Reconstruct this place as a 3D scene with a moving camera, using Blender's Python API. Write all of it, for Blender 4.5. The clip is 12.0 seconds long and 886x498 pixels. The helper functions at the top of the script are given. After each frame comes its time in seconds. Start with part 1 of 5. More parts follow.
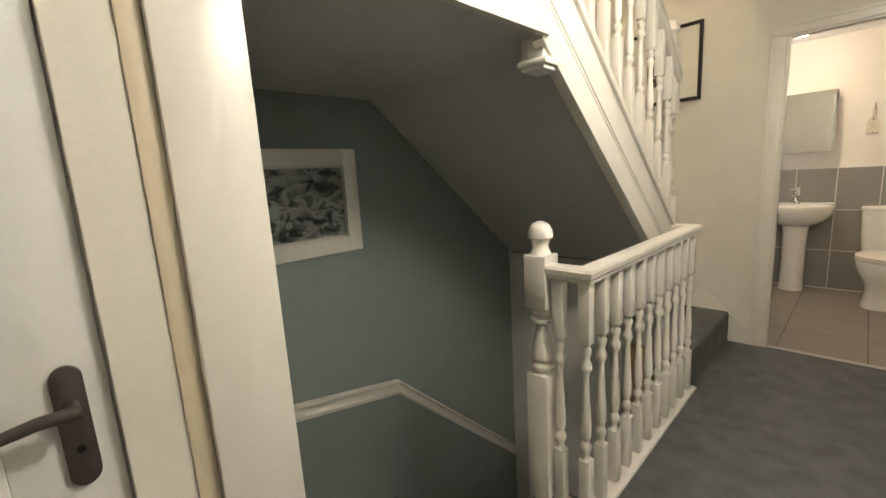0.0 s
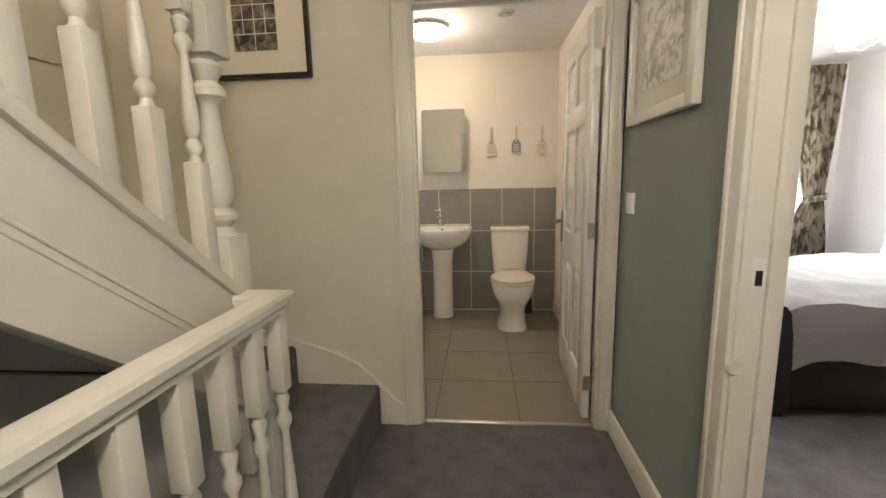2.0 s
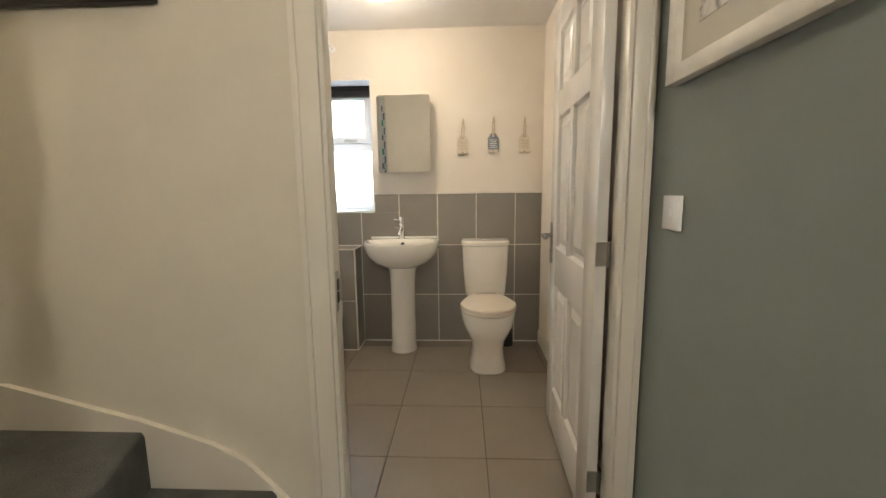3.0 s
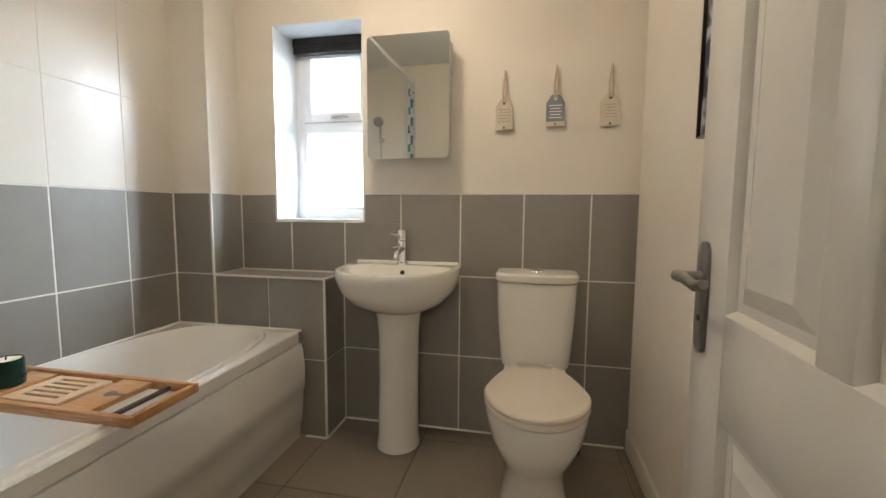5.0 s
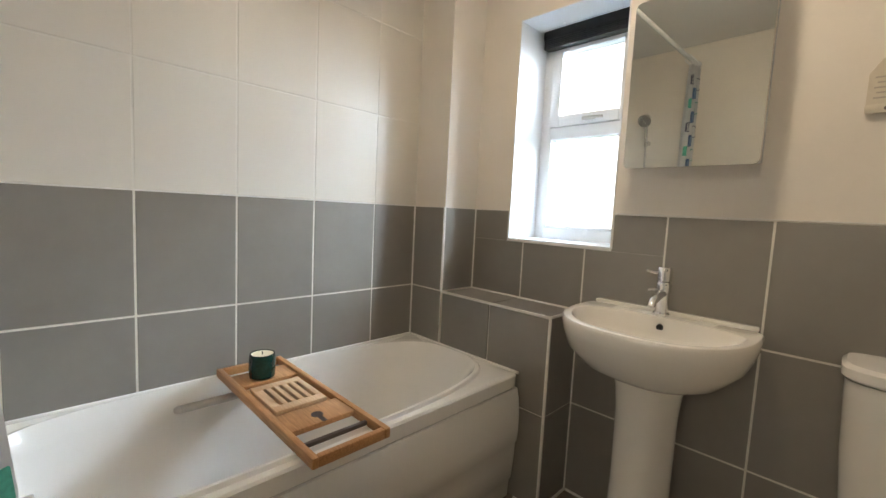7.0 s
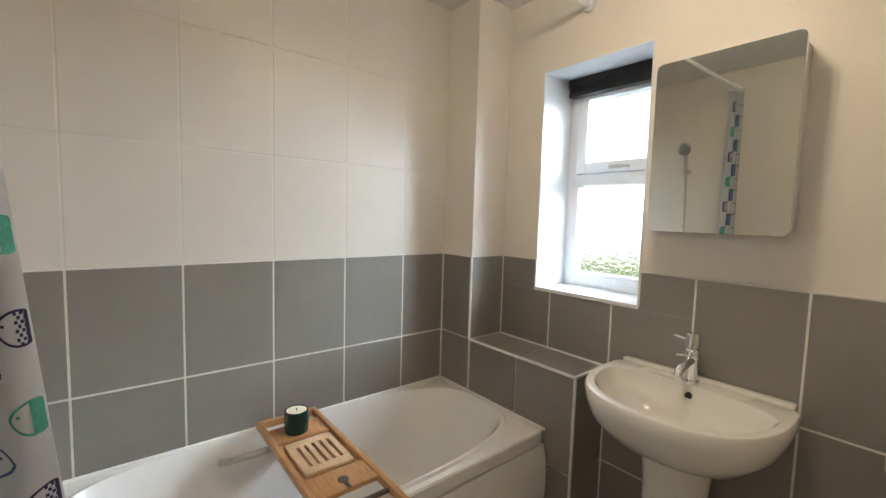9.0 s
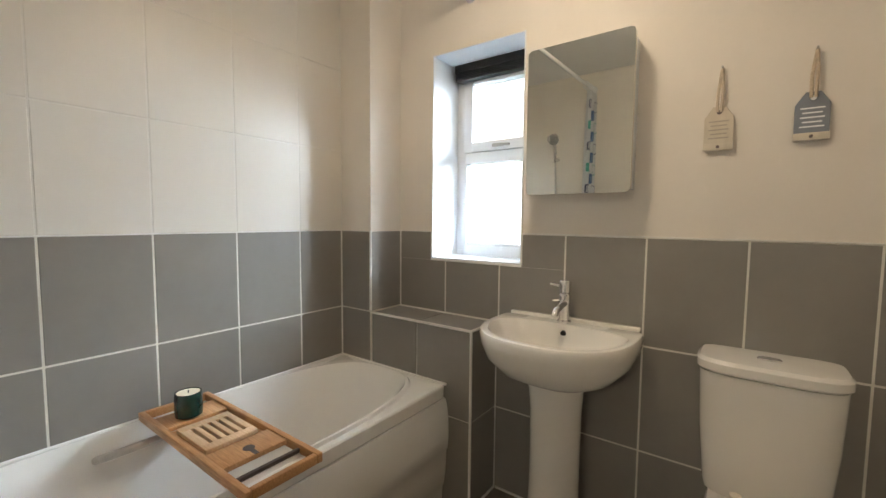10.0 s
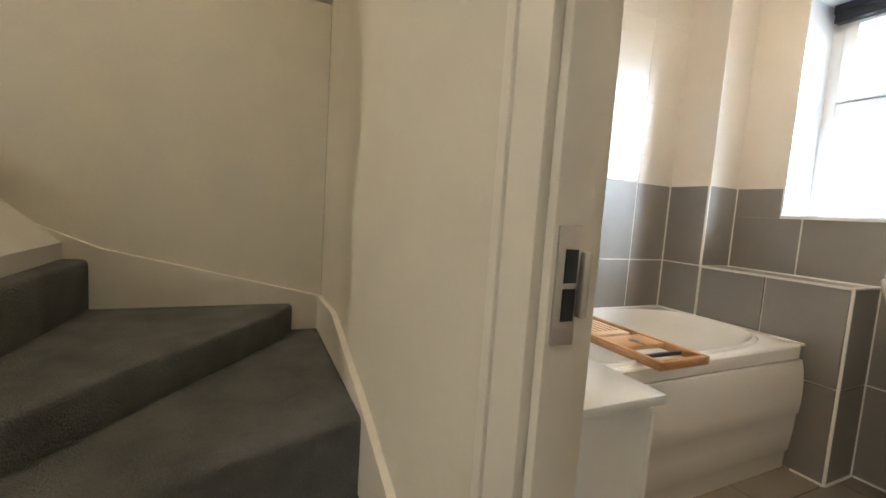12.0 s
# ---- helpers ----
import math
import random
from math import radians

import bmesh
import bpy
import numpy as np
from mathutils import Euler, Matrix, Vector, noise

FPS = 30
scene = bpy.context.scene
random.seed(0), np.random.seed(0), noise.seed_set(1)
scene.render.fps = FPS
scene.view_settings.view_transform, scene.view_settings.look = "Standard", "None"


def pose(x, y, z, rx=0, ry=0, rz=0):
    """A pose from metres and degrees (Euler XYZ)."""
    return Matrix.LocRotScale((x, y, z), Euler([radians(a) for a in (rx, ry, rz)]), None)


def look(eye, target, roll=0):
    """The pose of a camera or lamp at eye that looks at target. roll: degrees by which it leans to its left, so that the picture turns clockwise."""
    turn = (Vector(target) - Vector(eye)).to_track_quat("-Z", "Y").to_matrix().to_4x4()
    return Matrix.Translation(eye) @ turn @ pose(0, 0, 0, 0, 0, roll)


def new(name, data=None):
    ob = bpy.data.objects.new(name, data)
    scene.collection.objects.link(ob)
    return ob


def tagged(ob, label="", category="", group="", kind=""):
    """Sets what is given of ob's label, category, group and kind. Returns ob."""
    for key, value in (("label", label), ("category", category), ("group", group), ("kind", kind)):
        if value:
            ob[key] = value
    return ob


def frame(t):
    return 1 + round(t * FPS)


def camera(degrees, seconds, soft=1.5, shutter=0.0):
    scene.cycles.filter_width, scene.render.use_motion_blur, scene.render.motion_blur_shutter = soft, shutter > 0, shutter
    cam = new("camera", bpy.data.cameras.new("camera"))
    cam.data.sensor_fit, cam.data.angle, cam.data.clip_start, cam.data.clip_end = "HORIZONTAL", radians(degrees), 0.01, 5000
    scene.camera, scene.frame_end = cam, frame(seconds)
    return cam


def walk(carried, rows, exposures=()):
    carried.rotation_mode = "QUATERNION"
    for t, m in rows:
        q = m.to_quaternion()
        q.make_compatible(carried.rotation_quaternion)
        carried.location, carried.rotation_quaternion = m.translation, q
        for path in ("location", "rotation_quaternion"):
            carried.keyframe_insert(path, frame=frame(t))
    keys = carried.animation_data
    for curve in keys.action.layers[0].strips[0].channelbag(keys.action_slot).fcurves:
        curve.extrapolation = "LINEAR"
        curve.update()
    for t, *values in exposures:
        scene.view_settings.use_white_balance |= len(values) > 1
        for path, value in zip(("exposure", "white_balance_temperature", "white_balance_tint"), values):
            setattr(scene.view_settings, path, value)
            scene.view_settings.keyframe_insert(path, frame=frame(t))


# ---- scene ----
cam = camera(93.8, 12.0)
PATH = [
    (0, (0.078, -3.65, 1.279), (-1.334, -2.275, 0.94), -3.4),
    (0.5, (0.037, -3.305, 1.269), (-0.937, -1.592, 0.931), -3.1),
    (1, (0.011, -2.918, 1.278), (-0.589, -1.04, 0.942), -2.5),
    (1.5, (-0.015, -2.548, 1.251), (-0.354, -0.604, 0.923), -2.0),
    (2, (-0.022, -2.167, 1.228), (-0.204, -0.201, 0.907), -1.3),
    (2.5, (0.019, -1.764, 1.211), (-0.094, 0.209, 0.904), -0.8),
    (3, (0.073, -1.44, 1.187), (-0.022, 0.537, 0.902), -0.7),
    (4.8, (0.177, -0.35, 1.076), (-0.123, 1.618, 0.89), 0.3),
    (5, (0.189, -0.229, 1.075), (-0.203, 1.724, 0.894), 0.4),
    (5.5, (0.152, 0.006, 1.082), (-0.438, 1.909, 0.909), 0.9),
    (6, (0.134, 0.178, 1.102), (-0.738, 1.968, 0.919), 1.4),
    (6.5, (0.105, 0.21, 1.108), (-1.057, 1.828, 0.932), 2.2),
    (7, (0.06, 0.147, 1.136), (-1.346, 1.558, 0.955), 2.8),
    (7.2, (0.058, 0.127, 1.157), (-1.435, 1.445, 0.978), 2.8),
    (8.8, (0.122, 0.182, 1.363), (-1.493, 1.349, 1.188), 1.6),
    (9, (0.124, 0.181, 1.342), (-1.424, 1.437, 1.183), 1.6),
    (9.5, (0.138, 0.159, 1.283), (-1.228, 1.613, 1.139), 1.1),
    (10, (0.167, 0.103, 1.215), (-1.011, 1.712, 1.072), 0.5),
    (10.5, (0.154, -0.021, 1.126), (-0.881, 1.684, 0.981), 0.6),
    (11, (0.124, -0.161, 1.054), (-1.056, 1.448, 0.907), 1.5),
    (11.5, (0.074, -0.326, 0.978), (-1.443, 0.97, 0.831), 2.6),
    (12, (0.012, -0.497, 0.947), (-1.793, 0.344, 0.766), 3.8),
]

# white balance and brightness follow the clip's camera
EXPO = [(0, 2.0), (0.5, 2.1), (1, 1.95), (2, 1.75), (3, 1.85), (5, 1.5), (6, 1.4), (9, 1.25), (10.5, 1.35), (11.2, 1.45), (12, 1.95)]
walk(cam, [(t, look(eye, target, roll)) for t, eye, target, roll in PATH], EXPO)

# ---------------- world, sun, lights ----------------
world = bpy.data.worlds.new("world")
scene.world = world
world.use_nodes = True
wn = world.node_tree.nodes
sky = wn.new("ShaderNodeTexSky")
sky.sky_type = 'NISHITA'
sky.sun_disc = False
sky.dust_density = 2.0
sky.sun_elevation, sky.sun_rotation = radians(38), radians(150)
wn["Background"].inputs[1].default_value = 0.15
world.node_tree.links.new(sky.outputs[0], wn["Background"].inputs[0])


def lamp(name, kind, energy, color, m, size=0.2, size_y=None):
    data = bpy.data.lights.new(name, kind)
    data.energy, data.color = energy, color
    if kind == 'AREA':
        data.shape = 'RECTANGLE'
        data.size, data.size_y = size, size_y or size
    elif kind == 'SUN':
        data.angle = size
    else:
        data.shadow_soft_size = size
    ob = new(name, data)
    ob.matrix_world = m
    return ob


lamp("sun", 'SUN', 4.0, (1, 0.95, 0.88), look((0, 0, 9), (0.5, 6, 4)), radians(3))
# the bright sky above the windows
lamp("daylight_bathroom", 'AREA', 215, (0.72, 0.86, 1.0), look((0.35, 4.3, 2.6), (-0.9, 1.85, 1.5)), 1.8, 1.7)
lamp("daylight_bedroom", 'AREA', 230, (0.74, 0.87, 1.0), look((2.9, 4.6, 3.05), (2.3, 2.4, 1.5)), 2.4, 1.1)
# lit lamps
lamp("bulb_bathroom", 'POINT', 2.3, (1.0, 0.85, 0.68), pose(-0.39, 1.0, 2.2), 0.08)
lamp("bulb_upstairs", 'POINT', 10, (1.0, 0.82, 0.58), pose(-1.15, -1.5, 4.2), 0.1)
# fill light added out of view to brighten the landing
lamp("fill_landing", 'POINT', 11.5, (1.0, 0.92, 0.82), pose(0.25, -2.6, 2.2), 0.08)
lamp("bulb_bedroom", 'POINT', 10, (1.0, 0.88, 0.76), pose(2.63, 1.0, 2.02), 0.06)

# ---------------- materials ----------------


def mat(name, color, rough=0.5, metal=0.0, vary=0.06, scale=6.0, bump=0.0, bscale=120.0, spec=0.5, obj=False, coat=0.0):
    """A painted, glazed or metal surface: colour varied at two scales, fine relief."""
    m = bpy.data.materials.new(name)
    m.use_nodes = True
    nt = m.node_tree
    p = nt.nodes["Principled BSDF"]
    p.inputs["Roughness"].default_value = rough
    p.inputs["Metallic"].default_value = metal
    p.inputs["Specular IOR Level"].default_value = spec
    p.inputs["Coat Weight"].default_value = coat
    tc = nt.nodes.new("ShaderNodeTexCoord")
    n1 = nt.nodes.new("ShaderNodeTexNoise")
    n1.inputs["Scale"].default_value, n1.inputs["Detail"].default_value = scale, 6
    n2 = nt.nodes.new("ShaderNodeTexNoise")
    n2.inputs["Scale"].default_value, n2.inputs["Detail"].default_value = bscale, 4
    where = tc.outputs["Object"]
    if obj:
        where = nt.nodes.new("ShaderNodeNewGeometry").outputs["Position"]
    nt.links.new(where, n1.inputs["Vector"])
    nt.links.new(where, n2.inputs["Vector"])
    add = nt.nodes.new("ShaderNodeMath")
    add.operation = 'MULTIPLY_ADD'
    add.inputs[1].default_value = 0.35
    nt.links.new(n2.outputs["Fac"], add.inputs[0])
    nt.links.new(n1.outputs["Fac"], add.inputs[2])
    last = add
    if obj:
        oi = nt.nodes.new("ShaderNodeObjectInfo")
        a2 = nt.nodes.new("ShaderNodeMath")
        a2.operation = 'MULTIPLY_ADD'
        a2.inputs[1].default_value = 0.35
        nt.links.new(oi.outputs["Random"], a2.inputs[0])
        nt.links.new(add.outputs[0], a2.inputs[2])
        last = a2
    ramp = nt.nodes.new("ShaderNodeMapRange")
    ramp.inputs[1].default_value, ramp.inputs[2].default_value = 0.35, 1.0 if not obj else 1.3
    ramp.inputs[3].default_value, ramp.inputs[4].default_value = 1 - vary, 1 + vary
    nt.links.new(last.outputs[0], ramp.inputs[0])
    mul = nt.nodes.new("ShaderNodeVectorMath")
    mul.operation = 'SCALE'
    mul.inputs[0].default_value = color
    nt.links.new(ramp.outputs[0], mul.inputs["Scale"])
    nt.links.new(mul.outputs[0], p.inputs["Base Color"])
    if bump:
        b = nt.nodes.new("ShaderNodeBump")
        b.inputs["Strength"].default_value, b.inputs["Distance"].default_value = bump, 0.01
        nt.links.new(n2.outputs["Fac"], b.inputs["Height"])
        nt.links.new(b.outputs[0], p.inputs["Normal"])
    r = nt.nodes.new("ShaderNodeMapRange")
    r.inputs[3].default_value, r.inputs[4].default_value = max(rough - (0.01 if obj else 0.05), 0.02), min(rough + (0.01 if obj else 0.05), 1)
    nt.links.new(n1.outputs["Fac"], r.inputs[0])
    nt.links.new(r.outputs[0], p.inputs["Roughness"])
    return m


def wood(name, dark, light, scale=14, axis=(1, 12, 12), rough=0.45):
    m = mat(name, light, rough)
    nt = m.node_tree
    p = nt.nodes["Principled BSDF"]
    tc = nt.nodes.new("ShaderNodeTexCoord")
    mp = nt.nodes.new("ShaderNodeMapping")
    mp.inputs["Scale"].default_value = axis
    n = nt.nodes.new("ShaderNodeTexNoise")
    n.inputs["Scale"].default_value, n.inputs["Detail"].default_value = scale, 8
    cr = nt.nodes.new("ShaderNodeValToRGB")
    cr.color_ramp.elements[0].color, cr.color_ramp.elements[1].color = (*dark, 1), (*light, 1)
    cr.color_ramp.elements[0].position, cr.color_ramp.elements[1].position = 0.3, 0.7
    nt.links.new(tc.outputs["Object"], mp.inputs[0])
    nt.links.new(mp.outputs[0], n.inputs["Vector"])
    nt.links.new(n.outputs["Fac"], cr.inputs[0])
    nt.links.new(cr.outputs[0], p.inputs["Base Color"])
    return m


def speckle(name, stops, scale, rough=0.6, detail=8.0, stretch=(1, 1, 1)):
    """Print or foliage-like pattern: noise through hard colour stops."""
    m = mat(name, (0.5, 0.5, 0.5), rough)
    nt = m.node_tree
    p = nt.nodes["Principled BSDF"]
    tc = nt.nodes.new("ShaderNodeTexCoord")
    mp = nt.nodes.new("ShaderNodeMapping")
    mp.inputs["Scale"].default_value = stretch
    n = nt.nodes.new("ShaderNodeTexNoise")
    n.inputs["Scale"].default_value, n.inputs["Detail"].default_value = scale, detail
    n.inputs["Distortion"].default_value = 0.8
    cr = nt.nodes.new("ShaderNodeValToRGB")
    e = cr.color_ramp.elements
    e[0].position, e[0].color = stops[0][0], (*stops[0][1], 1)
    e[1].position, e[1].color = stops[-1][0], (*stops[-1][1], 1)
    for pos, col in stops[1:-1]:
        e.new(pos).color = (*col, 1)
    nt.links.new(tc.outputs["Object"], mp.inputs[0])
    nt.links.new(mp.outputs[0], n.inputs["Vector"])
    nt.links.new(n.outputs["Fac"], cr.inputs[0])
    nt.links.new(cr.outputs[0], p.inputs["Base Color"])
    return m


def glow(name, color, strength):
    m = bpy.data.materials.new(name)
    m.use_nodes = True
    p = m.node_tree.nodes["Principled BSDF"]
    p.inputs["Base Color"].default_value = (0.9, 0.88, 0.84, 1)
    p.inputs["Emission Color"].default_value = (*color, 1)
    p.inputs["Emission Strength"].default_value = strength
    return m


def glass(name, rough=0.0, bump=0.0, scale=60):
    m = bpy.data.materials.new(name)
    m.use_nodes = True
    nt = m.node_tree
    p = nt.nodes["Principled BSDF"]
    p.inputs["Transmission Weight"].default_value = 1.0
    p.inputs["Roughness"].default_value = rough
    p.inputs["IOR"].default_value = 1.2
    if bump:
        tc = nt.nodes.new("ShaderNodeTexCoord")
        n = nt.nodes.new("ShaderNodeTexNoise")
        n.inputs["Scale"].default_value = scale
        b = nt.nodes.new("ShaderNodeBump")
        b.inputs["Strength"].default_value, b.inputs["Distance"].default_value = bump, 0.01
        nt.links.new(tc.outputs["Object"], n.inputs["Vector"])
        nt.links.new(n.outputs["Fac"], b.inputs["Height"])
        nt.links.new(b.outputs[0], p.inputs["Normal"])
    return m


CREAM = mat("cream_wall_paint", (0.74, 0.70, 0.61), 0.75, vary=0.04, bump=0.05, bscale=90)
WARMW = mat("bathroom_wall_paint", (0.80, 0.745, 0.67), 0.7, vary=0.03, bump=0.05, bscale=90)
GREEN = mat("grey_green_wall_paint", (0.265, 0.300, 0.280), 0.7, vary=0.05, bump=0.05, bscale=90)
# one warm grey for the soffit and the wall under the winders
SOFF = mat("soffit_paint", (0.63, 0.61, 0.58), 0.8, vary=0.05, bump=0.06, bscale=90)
CEIL = mat("ceiling_paint", (0.82, 0.80, 0.78), 0.85, vary=0.03, bump=0.05, bscale=70)
BEDW = mat("bedroom_wall_paint", (0.80, 0.79, 0.80), 0.75, vary=0.03, bump=0.04, bscale=90)
GLOSSW = mat("white_gloss_paint", (0.80, 0.76, 0.68), 0.30, vary=0.015, scale=3, bump=0.02, bscale=15)
DOORW = mat("white_door_paint", (0.80, 0.78, 0.74), 0.22, vary=0.03, scale=5, bump=0.04, bscale=35)
CARPET = mat("grey_carpet", (0.165, 0.168, 0.165), 0.95, vary=0.30, scale=9, bump=1.0, bscale=190, spec=0.1)
# same carpet as the landing, daylight put into its paler colour
CARPET_LIT = mat("daylit_grey_carpet", (0.35, 0.35, 0.345), 0.95, vary=0.28, scale=8, bump=1.0, bscale=190, spec=0.1)
TILEG = mat("grey_wall_tile", (0.25, 0.232, 0.208), 0.34, vary=0.10, scale=7, bump=0.02, bscale=30, spec=0.9, obj=True)
TILEW = mat("white_wall_tile", (0.77, 0.73, 0.66), 0.36, vary=0.02, scale=4, obj=True)
TILEF = mat("beige_floor_tile", (0.27, 0.228, 0.18), 0.30, vary=0.12, scale=5, bump=0.03, bscale=60, obj=True)
GROUT = mat("white_grout", (0.78, 0.75, 0.69), 0.8, vary=0.06, scale=20)
GROUTF = mat("grey_floor_grout", (0.15, 0.125, 0.10), 0.85)
CERAM = mat("white_ceramic", (0.86, 0.83, 0.77), 0.10, vary=0.015, scale=3, coat=0.4)
ACRYL = mat("white_acrylic", (0.86, 0.84, 0.80), 0.13, vary=0.02, scale=3, bump=0.01, bscale=4)
SEATM = mat("warm_white_plastic", (0.82, 0.74, 0.64), 0.15, vary=0.015)
CHROME = mat("chrome", (0.82, 0.82, 0.82), 0.08, 1.0, vary=0.03)
SATIN = mat("satin_steel", (0.55, 0.53, 0.50), 0.3, 1.0, vary=0.08, scale=30)
BRONZE = mat("dark_bronze", (0.16, 0.13, 0.12), 0.38, 0.8, vary=0.15, scale=30)
UPVC = mat("white_upvc", (0.84, 0.86, 0.88), 0.25, vary=0.02)
BLACK = mat("black_plastic", (0.012, 0.012, 0.014), 0.35, vary=0.1)
FRAMEB = mat("black_picture_frame", (0.018, 0.014, 0.012), 0.3, vary=0.15, scale=30)
FRAMEW = mat("white_picture_frame", (0.78, 0.74, 0.66), 0.4, vary=0.05, scale=30)
MOUNT = mat("cream_mount_card", (0.76, 0.72, 0.62), 0.8, vary=0.02)
BAMBOO = wood("bamboo", (0.42, 0.20, 0.075), (0.62, 0.34, 0.15), 9, (2, 22, 22), 0.4)
BAMBOOL = wood("pale_bamboo", (0.58, 0.38, 0.22), (0.70, 0.50, 0.31), 9, (2, 22, 22), 0.45)
# grained beige that paints the shadow line on the cupboard frame
STRIPSHADE = wood("beige_strip_shade", (0.60, 0.50, 0.36), (0.70, 0.60, 0.45), 6, (8, 8, 1), 0.5)
PEWTER = mat("pewter", (0.28, 0.27, 0.26), 0.3, 0.9, vary=0.12, scale=30)
PINE = wood("pine_board", (0.50, 0.33, 0.17), (0.62, 0.44, 0.25), 6, (8, 8, 1), 0.5)
CLOTH = mat("white_shower_cloth", (0.80, 0.81, 0.84), 0.6, vary=0.05, scale=8, bump=0.1, bscale=300)
NAVY = mat("navy_print", (0.02, 0.025, 0.10), 0.6, vary=0.3, scale=90)
BLUE = mat("blue_print", (0.05, 0.12, 0.28), 0.6, vary=0.4, scale=70)
PALEBLUE = mat("pale_blue_print", (0.20, 0.30, 0.48), 0.6, vary=0.3, scale=60)
TEAL = mat("green_print", (0.08, 0.42, 0.33), 0.6, vary=0.3, scale=80)
LEATHER = mat("dark_grey_leather", (0.022, 0.022, 0.024), 0.45, vary=0.2, scale=10, bump=0.15, bscale=150)
LINEN = mat("white_bed_linen", (0.80, 0.78, 0.76), 0.9, vary=0.04, scale=6, bump=0.2, bscale=12)
DRAPE = speckle("patterned_curtain_cloth", [(0.38, (0.14, 0.10, 0.075)), (0.47, (0.34, 0.28, 0.21)), (0.56, (0.58, 0.53, 0.43))], 14, 0.9, 3, (1, 1, 0.5))
PRINTA = speckle("leaf_print", [(0.36, (0.03, 0.035, 0.035)), (0.45, (0.22, 0.24, 0.22)), (0.54, (0.60, 0.61, 0.55)), (0.66, (0.20, 0.22, 0.20))], 11, 0.35, 4, (1, 1, 1.6))
PRINTB = speckle("pale_sketch_print", [(0.40, (0.30, 0.27, 0.23)), (0.50, (0.55, 0.52, 0.46)), (0.58, (0.76, 0.72, 0.66)), (0.75, (0.80, 0.77, 0.70))], 24, 0.5, 5)
PRINTC = speckle("photo_print", [(0.35, (0.03, 0.03, 0.035)), (0.5, (0.13, 0.11, 0.09)), (0.65, (0.32, 0.28, 0.20))], 26, 0.4, 5)
PRINTD = speckle("cow_print", [(0.46, (0.03, 0.04, 0.06)), (0.52, (0.25, 0.28, 0.32)), (0.6, (0.55, 0.56, 0.57))], 9, 0.5, 4)
TAGA = speckle("white_tag_wood", [(0.3, (0.62, 0.55, 0.44)), (0.7, (0.74, 0.68, 0.57))], 20, 0.8, 5, (1, 1, 0.3))
TAGB = mat("blue_grey_tag_paint", (0.22, 0.24, 0.28), 0.8, vary=0.1, scale=20)
ROPE = mat("twine", (0.60, 0.50, 0.38), 0.95, vary=0.2, scale=60)
INK = mat("faded_ink", (0.48, 0.42, 0.35), 0.8)
WAX = mat("cream_wax", (0.80, 0.72, 0.55), 0.5)
JARG = mat("dark_green_glass_jar", (0.006, 0.035, 0.028), 0.1, vary=0.5, scale=25)
TRIMW = mat("white_tile_trim", (0.84, 0.82, 0.78), 0.3, vary=0.03)
LEAF = speckle("leaf", [(0.35, (0.06, 0.11, 0.03)), (0.55, (0.14, 0.21, 0.06)), (0.75, (0.32, 0.32, 0.08))], 3, 0.8)
BARK = mat("bark", (0.10, 0.075, 0.055), 0.9, vary=0.3, scale=12, bump=0.5, bscale=40)
GRASS = mat("grass", (0.06, 0.10, 0.03), 0.95, vary=0.3, scale=0.5)
RED = mat("red_petal", (0.45, 0.02, 0.06), 0.6)
STEM = mat("green_stem", (0.10, 0.22, 0.06), 0.7)
GLASSF = glass("frosted_glass", 0.22, 0.5, 55)
GLASSC = glass("clear_glass", 0.0)
MIRROR = mat("mirror_silver", (0.75, 0.77, 0.73), 0.012, 1.0, vary=0.0)
MIRROR.node_tree.nodes["Principled BSDF"].inputs["Roughness"].default_value = 0.01
for link in list(MIRROR.node_tree.links):
    if link.to_socket.name == "Roughness":
        MIRROR.node_tree.links.remove(link)
DOME = glow("lit_glass_dome", (1.0, 0.80, 0.55), 5.0)
# emission that gives the backdrop the brightness of an overexposed sky
SKYGLOW = glow("backdrop_glow", (0.84, 0.93, 1.0), 0.55)
SHADE = glow("lit_glass_shade", (1.0, 0.90, 0.78), 3.0)

# ---------------- mesh helpers ----------------
BASE = {}


def bm_new():
    return bmesh.new()


def box(bm, x0, x1, y0, y1, z0, z1, bevel=0.0, seg=2):
    r = bmesh.ops.create_cube(bm, size=1.0)
    vs = r["verts"]
    for v in vs:
        v.co = Vector((x0 + (v.co.x + 0.5) * (x1 - x0), y0 + (v.co.y + 0.5) * (y1 - y0), z0 + (v.co.z + 0.5) * (z1 - z0)))
    if bevel > 0:
        es = list({e for v in vs for e in v.link_edges})
        bmesh.ops.bevel(bm, geom=es, offset=bevel, segments=seg, profile=0.5, affect='EDGES')
    return bm


def abox(*a, **k):
    return box(bm_new(), *a, **k)


def prism(bm, pts, axis, a, b, bevel=0.0):
    """A polygon in the plane across the axis, pushed from a to b along it."""
    def at(p, s):
        return {"x": (s, p[0], p[1]), "y": (p[0], s, p[1]), "z": (p[0], p[1], s)}[axis]
    lo, hi = [bm.verts.new(at(p, a)) for p in pts], [bm.verts.new(at(p, b)) for p in pts]
    fs = [bm.faces.new(lo), bm.faces.new(hi)]
    n = len(pts)
    for i in range(n):
        fs.append(bm.faces.new((lo[i], lo[(i + 1) % n], hi[(i + 1) % n], hi[i])))
    bmesh.ops.recalc_face_normals(bm, faces=fs)
    if bevel:
        bmesh.ops.bevel(bm, geom=list({e for f in fs for e in f.edges}), offset=bevel, segments=2, profile=0.5, affect='EDGES')
    return bm


